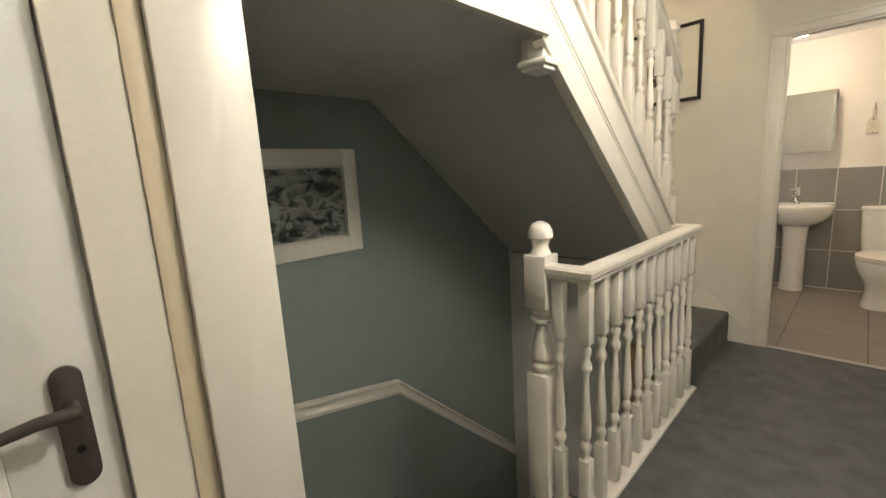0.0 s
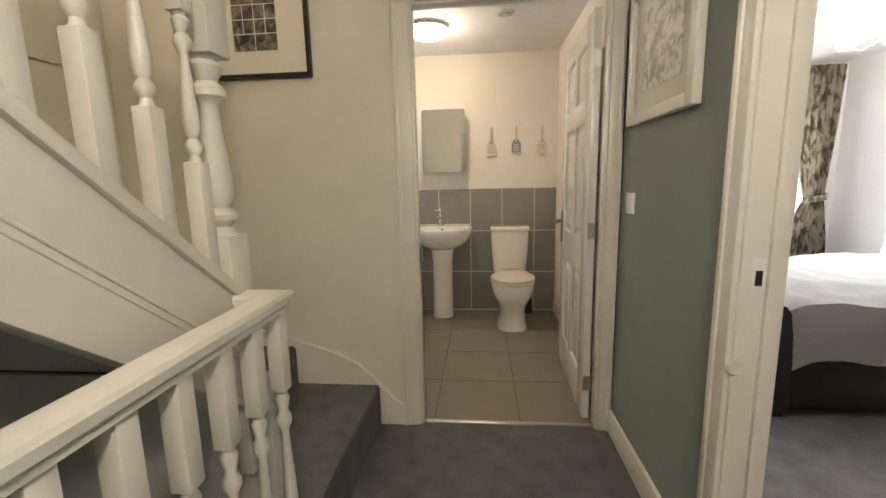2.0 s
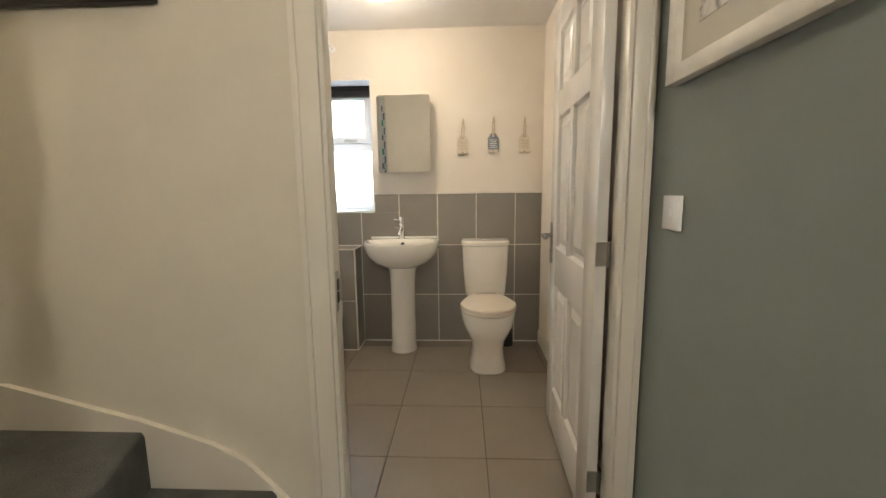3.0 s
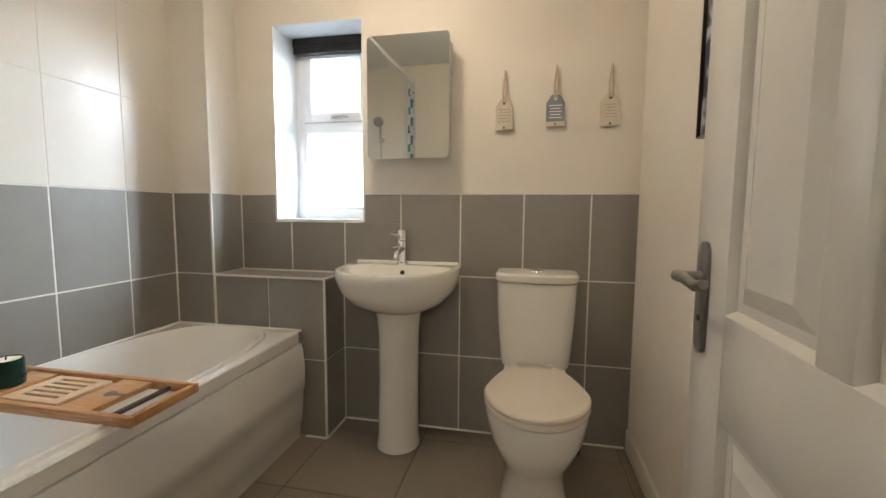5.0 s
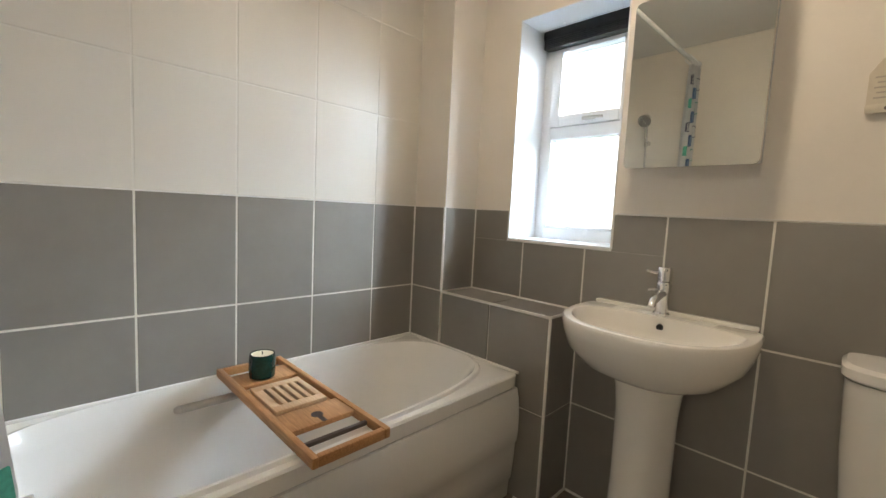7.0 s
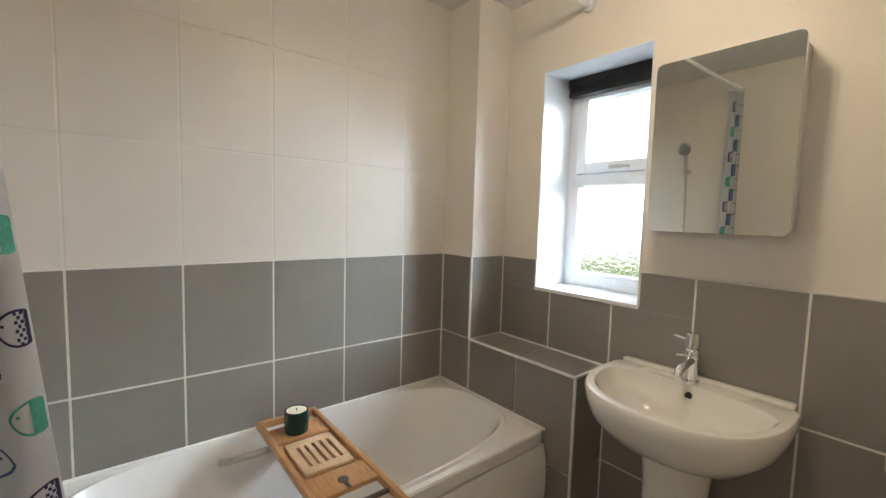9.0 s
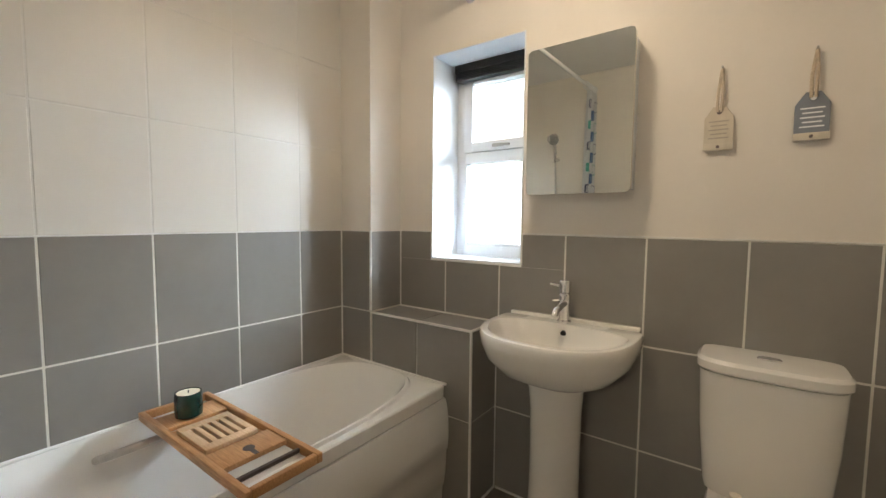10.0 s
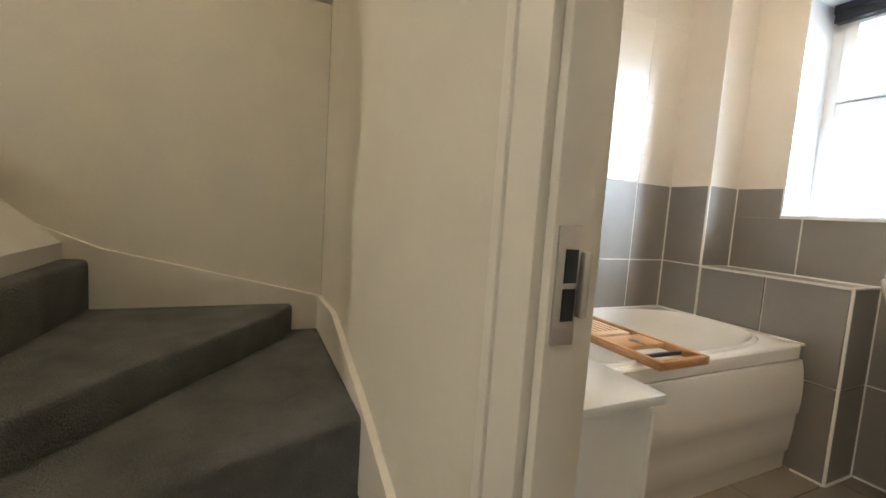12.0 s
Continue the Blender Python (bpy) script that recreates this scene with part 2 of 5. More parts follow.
def loft(bm, rings, cap=True):
    """Rings of equal length joined in order."""
    vs = [[bm.verts.new(p) for p in ring] for ring in rings]
    n = len(rings[0])
    fs = []
    for a, b in zip(vs, vs[1:]):
        for i in range(n):
            fs.append(bm.faces.new((a[i], a[(i + 1) % n], b[(i + 1) % n], b[i])))
    if cap:
        fs += [bm.faces.new(vs[0]), bm.faces.new(vs[-1])]
    bmesh.ops.recalc_face_normals(bm, faces=fs)
    return bm


def lathe(bm, cx, cy, profile, seg=16):
    rings = [[(cx + r * math.cos(2 * math.pi * i / seg), cy + r * math.sin(2 * math.pi * i / seg), z) for i in range(seg)] for r, z in profile]
    return loft(bm, rings)


def tube(bm, pts, r, seg=8):
    rings = []
    for i, p in enumerate(pts):
        p = Vector(p)
        d = (Vector(pts[min(i + 1, len(pts) - 1)]) - Vector(pts[max(i - 1, 0)])).normalized()
        a = d.orthogonal().normalized() if abs(d.z) > 0.95 else d.cross(Vector((0, 0, 1))).normalized()
        b = d.cross(a)
        rr = r[i] if isinstance(r, (list, tuple)) else r
        rings.append([p + rr * (math.cos(2 * math.pi * k / seg) * a + math.sin(2 * math.pi * k / seg) * b) for k in range(seg)])
    return loft(bm, rings)


def mesh_ob(name, bm, material, smooth=False, origin=(0, 0, 0)):
    bmesh.ops.translate(bm, verts=bm.verts, vec=-Vector(origin))
    me = bpy.data.meshes.new(name)
    bm.to_mesh(me)
    bm.free()
    if smooth:
        for p in me.polygons:
            p.use_smooth = True
        me.set_sharp_from_angle(angle=radians(38))
    me.materials.append(material)
    return new(name, me)


def solid(name, bm, material, label, category="", kind="structure", group="", smooth=False):
    ob = mesh_ob(name, bm, material, smooth)
    BASE[ob.name] = (0, 0, 0)
    return tagged(ob, label, category, group, kind)


def thing(name, at, label, category, group="", kind=""):
    ob = new(name)
    ob.location = at
    BASE[ob.name] = tuple(at)
    return tagged(ob, label, category, group, kind)


def part(name, bm, material, parent, label="", smooth=True):
    origin = BASE[parent.name]
    ob = mesh_ob(name, bm, material, smooth, origin)
    ob.parent = parent
    BASE[ob.name] = origin
    return tagged(ob, label)


# ---------------- large structure ----------------
L, R, B, F, H = -1.5, 0.667, 1.715, -0.160, 2.33   # bathroom: side walls, window wall, door wall, height
D0, D1, DH = -0.318, 0.528, 1.995                   # bathroom doorway
HX, SX, HW = 0.605, -1.79, -0.22                   # landing's side wall, stair wall, door wall
WX0, WX1, WZ0, WZ1 = -1.08, -0.60, 1.027, 1.99     # bathroom window

bm = bm_new()
box(bm, L - 0.1, WX0, B, B + 0.28, -0.05, H)
box(bm, WX1, R + 0.04, B, B + 0.28, -0.05, H)
box(bm, WX0, WX1, B, B + 0.28, -0.05, WZ0 - 0.004)
box(bm, WX0, WX1, B, B + 0.28, WZ1, H)
wall_window = solid("wall_bathroom_window", bm, WARMW, "warm white painted bathroom wall above grey tiles", "wall")
wall_bath = solid("wall_bathroom_bath", abox(L - 0.1, L, F - 0.02, B, -0.05, H), WARMW, "bathroom wall beside the bath, tiled to the ceiling", "wall")
wall_r = solid("wall_bathroom_partition", abox(R, R + 0.038, F, B, 0, H), WARMW, "plain warm white painted bathroom partition wall", "wall")
bm = bm_new()
box(bm, L, D0 - 0.03, F - 0.03, F, -0.05, H)
box(bm, D1 + 0.03, R, F - 0.03, F, -0.05, H)
box(bm, D0 - 0.03, D1 + 0.03, F - 0.03, F, DH + 0.03, H)
wall_door_in = solid("wall_bathroom_door", bm, WARMW, "warm white painted bathroom wall round the doorway", "wall")
bm = bm_new()
box(bm, SX, D0 - 0.03, HW, F - 0.032, -0.05, 4.8)
box(bm, D1 + 0.03, HX + 0.1, HW, F - 0.032, -0.05, 4.8)
box(bm, D0 - 0.03, D1 + 0.03, HW, F - 0.032, DH + 0.03, 4.8)
wall_door = solid("wall_landing_door", bm, CREAM, "cream painted landing wall round the bathroom doorway", "wall")
solid("ceiling_bathroom", abox(L - 0.1, R + 0.04, F - 0.02, B + 0.1, H, H + 0.1), CEIL, "white painted bathroom ceiling", "ceiling")
column = solid("pipe_boxing", abox(L, -1.287, 1.503, B, 0, H), WARMW, "white painted boxed-in pipe column in the corner", "wall")
ledge = solid("tiled_ledge", abox(-1.287, -0.717, 1.508, B, 0, 0.756), GROUT, "low boxed-in ledge clad in grey tiles below the window", "ledge")
floor_bath = solid("floor_bathroom", abox(L - 0.1, R + 0.04, F - 0.10, B + 0.1, -0.06, -0.004), GROUTF, "beige ceramic tiled bathroom floor", "floor")

# landing
BY0, BY1 = -1.13, -1.85                            # bedroom doorway
bm = bm_new()
box(bm, HX, HX + 0.1, BY0 + 0.029, HW, -0.05, 2.6)
box(bm, HX, HX + 0.1, BY1 - 0.029, BY0 + 0.029, DH + 0.031, 2.6)
box(bm, HX, HX + 0.1, -4.7, BY1 - 0.029, -0.05, 2.6)
wall_bed = solid("wall_landing_bedroom", bm, GREEN, "grey-green painted landing wall beside the bedroom doorway", "wall")
solid("wall_landing_end", abox(-0.85, HX + 0.1, -4.8, -4.7, -0.05, 2.6), CREAM, "plain cream painted wall at the landing's end", "wall")
bm = bm_new()
box(bm, -0.85, -0.765, -3.60, -3.32, -0.05, 2.6)
box(bm, -0.85, -0.765, -4.42, -3.60, DH + 0.03, 2.6)
box(bm, -0.85, -0.765, -4.7, -4.42, -0.05, 2.6)
wall_cup = solid("wall_landing_cupboard", bm, CREAM, "cream painted wall with a cupboard door", "wall")
solid("wall_stairwell_near", abox(SX, -0.85, -3.42, -3.32, -2.8, 1.72), GREEN, "grey-green painted stairwell wall", "wall")
wall_st = solid("wall_stairwell", abox(SX - 0.1, SX, -3.42, F, -2.8, 4.8), GREEN, "grey-green painted stairwell wall with a dado rail", "wall")
solid("wall_stairwell_upper", abox(SX, SX + 0.006, -3.42, HW - 0.004, 1.74, 4.8), CREAM, "cream painted wall of the upper stair", "wall")
bm = bm_new()
prism(bm, [(HW - 0.002, 0.0), (HW - 0.002, 1.75), (-1.14, 1.75), (-1.6, 1.75), (-1.6, 1.15), (-1.14, 0.74), (-1.08, 0.0)], "x", SX + 0.0005, SX + 0.006)
solid("wall_stair_winder", bm, CREAM, "cream painted wall beside the winding steps", "wall")
solid("wall_stairwell_back", abox(SX, -0.62, -1.13, -1.07, -2.8, 0.69), SOFF, "grey painted wall under the winding stair", "wall")
solid("floor_lower_hall", abox(SX, -0.5, -3.4, -0.9, -2.9, -2.8), CARPET, "dark carpet at the foot of the stairwell", "floor")
bm = bm_new()
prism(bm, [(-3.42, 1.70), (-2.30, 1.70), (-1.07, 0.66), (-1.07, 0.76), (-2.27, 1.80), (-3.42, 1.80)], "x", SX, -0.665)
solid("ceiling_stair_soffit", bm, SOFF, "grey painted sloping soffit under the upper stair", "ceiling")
solid("ceiling_landing", abox(-0.56, HX + 0.1, -4.8, HW, H, H + 0.12), CEIL, "white painted landing ceiling", "ceiling")
solid("ceiling_cupboard_side", abox(-0.85, -0.56, -4.8, -3.32, H, H + 0.12), CEIL, "white painted landing ceiling over the cupboard", "ceiling")
solid("wall_upper_landing", abox(-0.56, -0.46, -3.42, HW, H + 0.12, 4.8), CREAM, "cream painted upper stairwell wall", "wall")
solid("wall_upper_end", abox(SX, -0.56, -3.52, -3.42, 1.8, 4.8), CREAM, "cream painted upper stairwell end wall", "wall")
solid("ceiling_upper", abox(SX - 0.1, -0.46, -3.52, F, 4.8, 4.9), CEIL, "white painted ceiling above the stairs", "ceiling")
solid("wall_upper_fascia", abox(-0.664, -0.640, -3.32, -2.44, 1.69, H - 0.002), CREAM, "cream painted edge of the upper floor", "wall")
bm = bm_new()
box(bm, -0.56, HX + 0.1, -4.8, -0.19, -0.25, 0.0)
box(bm, -0.85, -0.56, -4.8, -3.3, -0.25, 0.0)
box(bm, -0.76, -0.56, -3.3, -2.30, -0.25, 0.0)
floor_l = solid("floor_landing", bm, CARPET, "dark grey carpeted landing floor", "floor")
solid("wall_under_landing", abox(-0.60, -0.562, -3.3, -0.9, -2.8, -0.01), GREEN, "painted wall below the landing's edge", "wall")

# unseen slab added to keep sky light out of the door gap
solid("light_block_cupboard", abox(-0.90, -0.853, -4.8, -3.425, 0, 2.6), CREAM, "unseen panel added behind the cupboard door to block light", "wall")

# bedroom
BX1, BYF, BH = 3.55, 2.42, 2.28
W1, W2, BZ0, BZ1 = (2.05, 2.74), (2.97, 3.30), 0.735, 1.955
solid("floor_bedroom", abox(HX + 0.1, BX1, -3.2, BYF, -0.2, -0.002), CARPET_LIT, "grey carpeted bedroom floor", "floor")
solid("ceiling_bedroom", abox(HX + 0.1, BX1, -3.2, BYF, BH, BH + 0.1), CEIL, "white painted bedroom ceiling", "ceiling")
bm = bm_new()
box(bm, HX + 0.1, W1[0], BYF, BYF + 0.25, 0, BH)
box(bm, W1[1], W2[0], BYF, BYF + 0.25, 0, BH)
box(bm, W2[1], BX1 + 0.1, BYF, BYF + 0.25, 0, BH)
for w in (W1, W2):
    box(bm, w[0], w[1], BYF, BYF + 0.25, 0, BZ0)
    box(bm, w[0], w[1], BYF, BYF + 0.25, BZ1, BH)
solid("wall_bedroom_window", bm, BEDW, "white painted bedroom wall with two windows", "wall")
solid("wall_bedroom_side", abox(BX1, BX1 + 0.1, -3.2, BYF, 0, BH), BEDW, "white painted bedroom side wall", "wall")
solid("wall_bedroom_near", abox(HX + 0.1, BX1, -3.3, -3.2, 0, BH), BEDW, "white painted bedroom wall", "wall")
bm = bm_new()
box(bm, R + 0.04, R + 0.06, HW, BYF, 0, BH)
box(bm, HX + 0.102, HX + 0.106, -1.06, HW, 0, BH)
solid("wall_bedroom_partition", bm, BEDW, "white painted partition wall in the bedroom", "wall")

# ---------------- joinery ----------------
GLOSS = GLOSSW


def skirting(name, x0, x1, y0, y1, side, h=0.12):
    """A skirting board with a rounded top edge; side: the axis it is thin along."""
    bm = bm_new()
    box(bm, x0, x1, y0, y1, 0.001, h, 0.005)
    return solid(name, bm, GLOSS, "white gloss painted wooden skirting board", "skirting", smooth=True)


skirting("baseboard_landing", HX - 0.018, HX - 0.001, -1.06, HW - 0.022, "x")
skirting("baseboard_landing_end", -0.7, HX - 0.02, -4.70, -4.684, "y")
skirting("baseboard_bathroom", R - 0.016, R - 0.001, F + 0.02, B - 0.02, "x", 0.10)
skirting("baseboard_bedroom", 0.75, BX1 - 0.001, BYF - 0.018, BYF - 0.001, "y", 0.14)
skirting("baseboard_bedroom_side", BX1 - 0.018, BX1 - 0.001, -3.1, BYF - 0.02, "x", 0.14)

# bathroom doorway
frame_b = thing("door_frame", (D0, HW, 0), "white gloss painted door frame of the bathroom", "door frame", kind="structure")
bm = bm_new(); box(bm, D0 - 0.03, D0, HW - 0.002, F + 0.002, 0, DH + 0.03, 0.002); part("lining", bm, GLOSS, frame_b)
bm = bm_new(); box(bm, D1, D1 + 0.03, HW - 0.002, F + 0.002, 0, DH + 0.03, 0.002); part("lining", bm, GLOSS, frame_b)
bm = bm_new(); box(bm, D0, D1, HW - 0.002, F + 0.002, DH, DH + 0.03, 0.002); part("head", bm, GLOSS, frame_b)


def arch_leg(parent, fixed, a0, a1, z0, z1, out, plane):
    """One stepped architrave leg or head on the face 'fixed' of a wall."""
    bm = bm_new()
    w = abs(a1 - a0)
    s = 1 if out > 0 else -1
    lo, hi = sorted((fixed, fixed + s * 0.016))
    lo2, hi2 = sorted((fixed, fixed + s * 0.022))
    if plane == "y":
        box(bm, min(a0, a1), max(a0, a1), lo, hi, z0, z1, 0.004)
        box(bm, a1 - 0.02 if a1 > a0 else a1, a1 if a1 > a0 else a1 + 0.02, lo2, hi2, z0, z1, 0.004)
    else:
        box(bm, lo, hi, min(a0, a1), max(a0, a1), z0, z1, 0.004)
        box(bm, lo2, hi2, a1 - 0.02 if a1 > a0 else a1, a1 if a1 > a0 else a1 + 0.02, z0, z1, 0.004)
    return part("architrave", bm, GLOSS, parent)


def arch_head(parent, fixed, a0, a1, z, out, plane):
    bm = bm_new()
    s = 1 if out > 0 else -1
    lo, hi = sorted((fixed, fixed + s * 0.016))
    lo2, hi2 = sorted((fixed, fixed + s * 0.022))
    if plane == "y":
        box(bm, a0, a1, lo, hi, z, z + 0.065, 0.004); box(bm, a0, a1, lo2, hi2, z + 0.047, z + 0.066, 0.004)
    else:
        box(bm, lo, hi, a0, a1, z, z + 0.065, 0.004); box(bm, lo2, hi2, a0, a1, z + 0.047, z + 0.066, 0.004)
    return part("architrave", bm, GLOSS, parent)


arch_leg(frame_b, HW - 0.001, D0 - 0.012, D0 - 0.090, 0, DH + 0.012, -1, "y")
arch_leg(frame_b, HW - 0.001, D1 + 0.012, D1 + 0.072, 0, DH + 0.012, -1, "y")
arch_head(frame_b, HW - 0.001, D0 - 0.090, D1 + 0.072, DH + 0.0125, -1, "y")
arch_leg(frame_b, F + 0.001, D1 + 0.012, D1 + 0.072, 0, DH + 0.012, 1, "y")
# strike plate in the lining
bm = bm_new(); box(bm, D0, D0 + 0.003, -0.217, -0.187, 0.816, 0.941, 0.001)
plate = part("strike_plate", bm, SATIN, frame_b, "satin steel strike plate")
bm = bm_new(); box(bm, D0 + 0.002, D0 + 0.0042, -0.207, -0.191, 0.882, 0.917); part("latch_hole", bm, BLACK, plate, "dark latch hole")
bm = bm_new(); box(bm, D0 + 0.002, D0 + 0.0042, -0.207, -0.191, 0.842, 0.876); part("latch_hole", bm, BLACK, plate, "dark latch hole")
bm = bm_new(); box(bm, D0, D0 + 0.010, -0.187, -0.177, 0.845, 0.915, 0.003); part("lip", bm, SATIN, plate)
bm = bm_new(); box(bm, D0, D1, -0.213, -0.185, -0.004, 0.007, 0.003)
solid("threshold_strip", bm, SATIN, "worn metal threshold strip between carpet and tiles", "threshold", smooth=True)


def panel_door(name, label, w, h=1.975, t=0.035, handle=BRONZE, lever_dir=1, plate_label="dark bronze lever handle", both=True):
    """A six panel door built upright from its hinge edge at 0,0 along +x, faces at +-t/2."""
    d = thing(name, (0, 0, 0), label, "door")
    xs = [0.0, 0.135, w / 2 - 0.028, w / 2 + 0.028, w - 0.135, w]
    zs = [0.006, 0.21, 0.735, 0.91, 1.50, 1.61, h - 0.11, h]
    for a, b in ((xs[0], xs[1]), (xs[4], xs[5])):
        part("stile", abox(a, b, -t / 2, t / 2, zs[0], zs[-1], 0.002), DOORW, d)
    for a, b in ((zs[0], zs[1]), (zs[2], zs[3]), (zs[4], zs[5]), (zs[6], zs[7])):
        part("rail", abox(xs[1], xs[4], -t / 2, t / 2, a, b, 0.0015), DOORW, d)
    for a, b in ((zs[1], zs[2]), (zs[3], zs[4]), (zs[5], zs[6])):
        part("muntin", abox(xs[2], xs[3], -t / 2, t / 2, a, b, 0.0015), DOORW, d)
        for p, q in ((xs[1], xs[2]), (xs[3], xs[4])):
            bm = bm_new()
            for s in (-1, 1):
                def ring(i, y):
                    return [(p + i, s * y, a + i), (q - i, s * y, a + i), (q - i, s * y, b - i), (p + i, s * y, b - i)]
                loft(bm, [ring(0, t / 2 - 0.001), ring(0.010, t / 2 - 0.014), ring(0.026, t / 2 - 0.0145), ring(0.055, t / 2 - 0.004)], cap=False)
                bm.verts.ensure_lookup_table()
                bm.faces.new(bm.verts[-4:])
            bmesh.ops.recalc_face_normals(bm, faces=bm.faces)
            part("panel", bm, DOORW, d, smooth=False)
    for s in ((-1, 1) if both else (1,)):
        hx = w - 0.05
        bm = bm_new()
        ring = [(hx + 0.021 * math.cos(a) * 1.0, 0.945 + (0.055 if math.sin(a) > 0 else -0.10) + 0.025 * math.sin(a)) for a in [2 * math.pi * i / 20 for i in range(20)]]
        prism(bm, ring, "y", s * t / 2, s * (t / 2 + 0.008), 0.0015)
        hp = part("handle_plate", bm, handle, d, plate_label)
        bm = bm_new()
        tube(bm, [(hx, s * t / 2, 0.96), (hx, s * (t / 2 + 0.045), 0.96)], 0.010, 10)
        tube(bm, [(hx + 0.008, s * (t / 2 + 0.045), 0.96), (hx - 0.04, s * (t / 2 + 0.050), 0.964), (hx - 0.085, s * (t / 2 + 0.046), 0.956), (hx - 0.115, s * (t / 2 + 0.044), 0.964)], [0.011, 0.010, 0.009, 0.008], 10)
        part("lever", bm, handle, hp)
        bm = bm_new()
        tube(bm, [(hx, s * (t / 2 + 0.006), 0.885), (hx, s * (t / 2 + 0.010), 0.885)], 0.006, 8)
        part("keyhole", bm, BLACK, hp)
    for z in (0.2, 0.98, 1.76):
        bm = bm_new()
        tube(bm, [(-0.005, -t / 2 - 0.004, z - 0.04), (-0.005, -t / 2 - 0.004, z + 0.04)], 0.006, 8)
        box(bm, -0.004, 0.0, -t / 2, t / 2, z - 0.038, z + 0.038)
        part("hinge", bm, SATIN, d, "satin steel hinge")
    return d


door_b = panel_door("bathroom_door", "white six panel bathroom door standing open", 0.78, handle=PEWTER, plate_label="pewter lever handle")
door_b.matrix_basis = pose(0.505, -0.138, 0, 0, 0, 88.3)
cup = panel_door("cupboard_door", "closed white panel door with a dark bronze handle", 0.80, handle=BRONZE)
cup.matrix_basis = pose(-0.80, -4.405, 0, 0, 0, 90)

frame_c = thing("door_frame", (-0.765, -3.6, 0), "white door frame of the landing cupboard", "door frame", kind="structure")
part("lining", abox(-0.85, -0.768, -3.602, -3.50, 0, DH + 0.03, 0.002), GLOSS, frame_c)
part("head", abox(-0.85, -0.768, -4.42, -3.602, DH - 0.01, DH + 0.03, 0.002), GLOSS, frame_c)
# thin strip whose beige stands in for the shadow beside the architrave
part("edge_strip", abox(-0.767, -0.760, -3.512, -3.474, 0, DH + 0.05, 0.003), STRIPSHADE, frame_c, "beige strip painted as shadow along the frame")
part("architrave", abox(-0.766, -0.745, -3.474, -3.318, 0, DH + 0.06, 0.006), GLOSS, frame_c)

frame_d = thing("door_frame", (HX, BY0, 0), "white gloss painted door frame of the bedroom", "door frame", kind="structure")
for y0, y1 in ((BY0 - 0.0, BY0 + 0.028), (BY1 - 0.028, BY1)):
    part("lining", abox(HX - 0.003, HX + 0.103, y0, y1, 0, DH + 0.03, 0.002), GLOSS, frame_d)
part("head", abox(HX - 0.003, HX + 0.103, BY1, BY0, DH, DH + 0.028, 0.002), GLOSS, frame_d)
part("door_stop", abox(HX + 0.055, HX + 0.09, BY0 - 0.012, BY0, 0, DH, 0.002), GLOSS, frame_d)
arch_leg(frame_d, HX - 0.001, BY0 + 0.008, BY0 + 0.072, 0, DH + 0.012, -1, "x")
arch_leg(frame_d, HX - 0.001, BY1 - 0.008, BY1 - 0.072, 0, DH + 0.012, -1, "x")
arch_head(frame_d, HX - 0.001, BY1 - 0.072, BY0 + 0.072, DH + 0.0125, -1, "x")
bm = bm_new(); box(bm, HX + 0.022, HX + 0.052, BY0 - 0.0025, BY0, 0.935, 1.03, 0.001)
pl = part("strike_plate", bm, TRIMW, frame_d, "painted strike plate")
part("latch_hole", abox(HX + 0.029, HX + 0.045, BY0 - 0.004, BY0 - 0.002, 0.963, 1.0), BLACK, pl, "dark latch hole")
bm = bm_new(); tube(bm, [(HX + 0.004, BY0, 0.752), (HX + 0.004, BY0 - 0.006, 0.752)], [0.022, 0.018], 20)
part("cap", bm, GLOSS, frame_d, "round white plastic cap")
bm = bm_new(); box(bm, HX + 0.02, HX + 0.05, BY1, BY0, -0.004, 0.006, 0.002)
solid("threshold_strip", bm, SATIN, "metal threshold strip at the bedroom doorway", "threshold", smooth=True)

# ---------------- stairs ----------------
NX, NY = -0.71, -1.12     # newel of the upper stair
RISE = 0.2


def carpet_step(name, pts, z, label):
    bm = bm_new()
    prism(bm, pts, "z", z - 0.42, z, 0.0)
    tops = [e for e in bm.edges if all(v.co.z > z - 0.001 for v in e.verts)]
    bmesh.ops.bevel(bm, geom=tops, offset=0.022, segments=3, profile=0.5, affect='EDGES')
    return bm


stair = thing("upper_staircase", (-1.2, -1.2, 0), "carpeted winding staircase with white painted strings", "staircase")
WY = HW - 0.004
w1 = [(-0.54, WY), (-0.545, -1.11), (-0.72, -1.11), (-0.72, -1.068), (-1.785, -1.068), (-1.785, WY)]
part("winder_tread", carpet_step("t", w1, 0.218, ""), CARPET, stair)
w2 = [(-0.97, WY), (-0.70, -1.068), (-1.785, -1.068), (-1.785, WY)]
part("winder_tread", carpet_step("t", w2, 0.418, ""), CARPET, stair)
w3 = [(-1.785, -0.33), (-1.60, -0.42), (-0.71, -1.066), (-1.785, -1.066)]
part("winder_tread", carpet_step("t", w3, 0.53, ""), CARPET, stair)
w3 = [(-1.785, -1.0), (-0.71, -1.07), (-0.71, -1.12), (-1.785, -1.12)]
part("tread", carpet_step("t", w3, 0.705, ""), CARPET, stair)
for i in range(6):
    y = -1.26 - 0.245 * i
    z = 1.07 + 0.207 * i
    part("tread", abox(SX + 0.021, -0.70, y - 0.244, y + 0.014, z - 0.03, z, 0.010), CARPET, stair)
    part("riser", abox(SX + 0.021, -0.70, y - 0.012, y + 0.004, z - 0.235, z - 0.031), CARPET, stair)


def string_bottom(y):
    return 0.908 + 0.815 * (-1.513 - y)


def string_top(y):
    return string_bottom(y) + 0.305


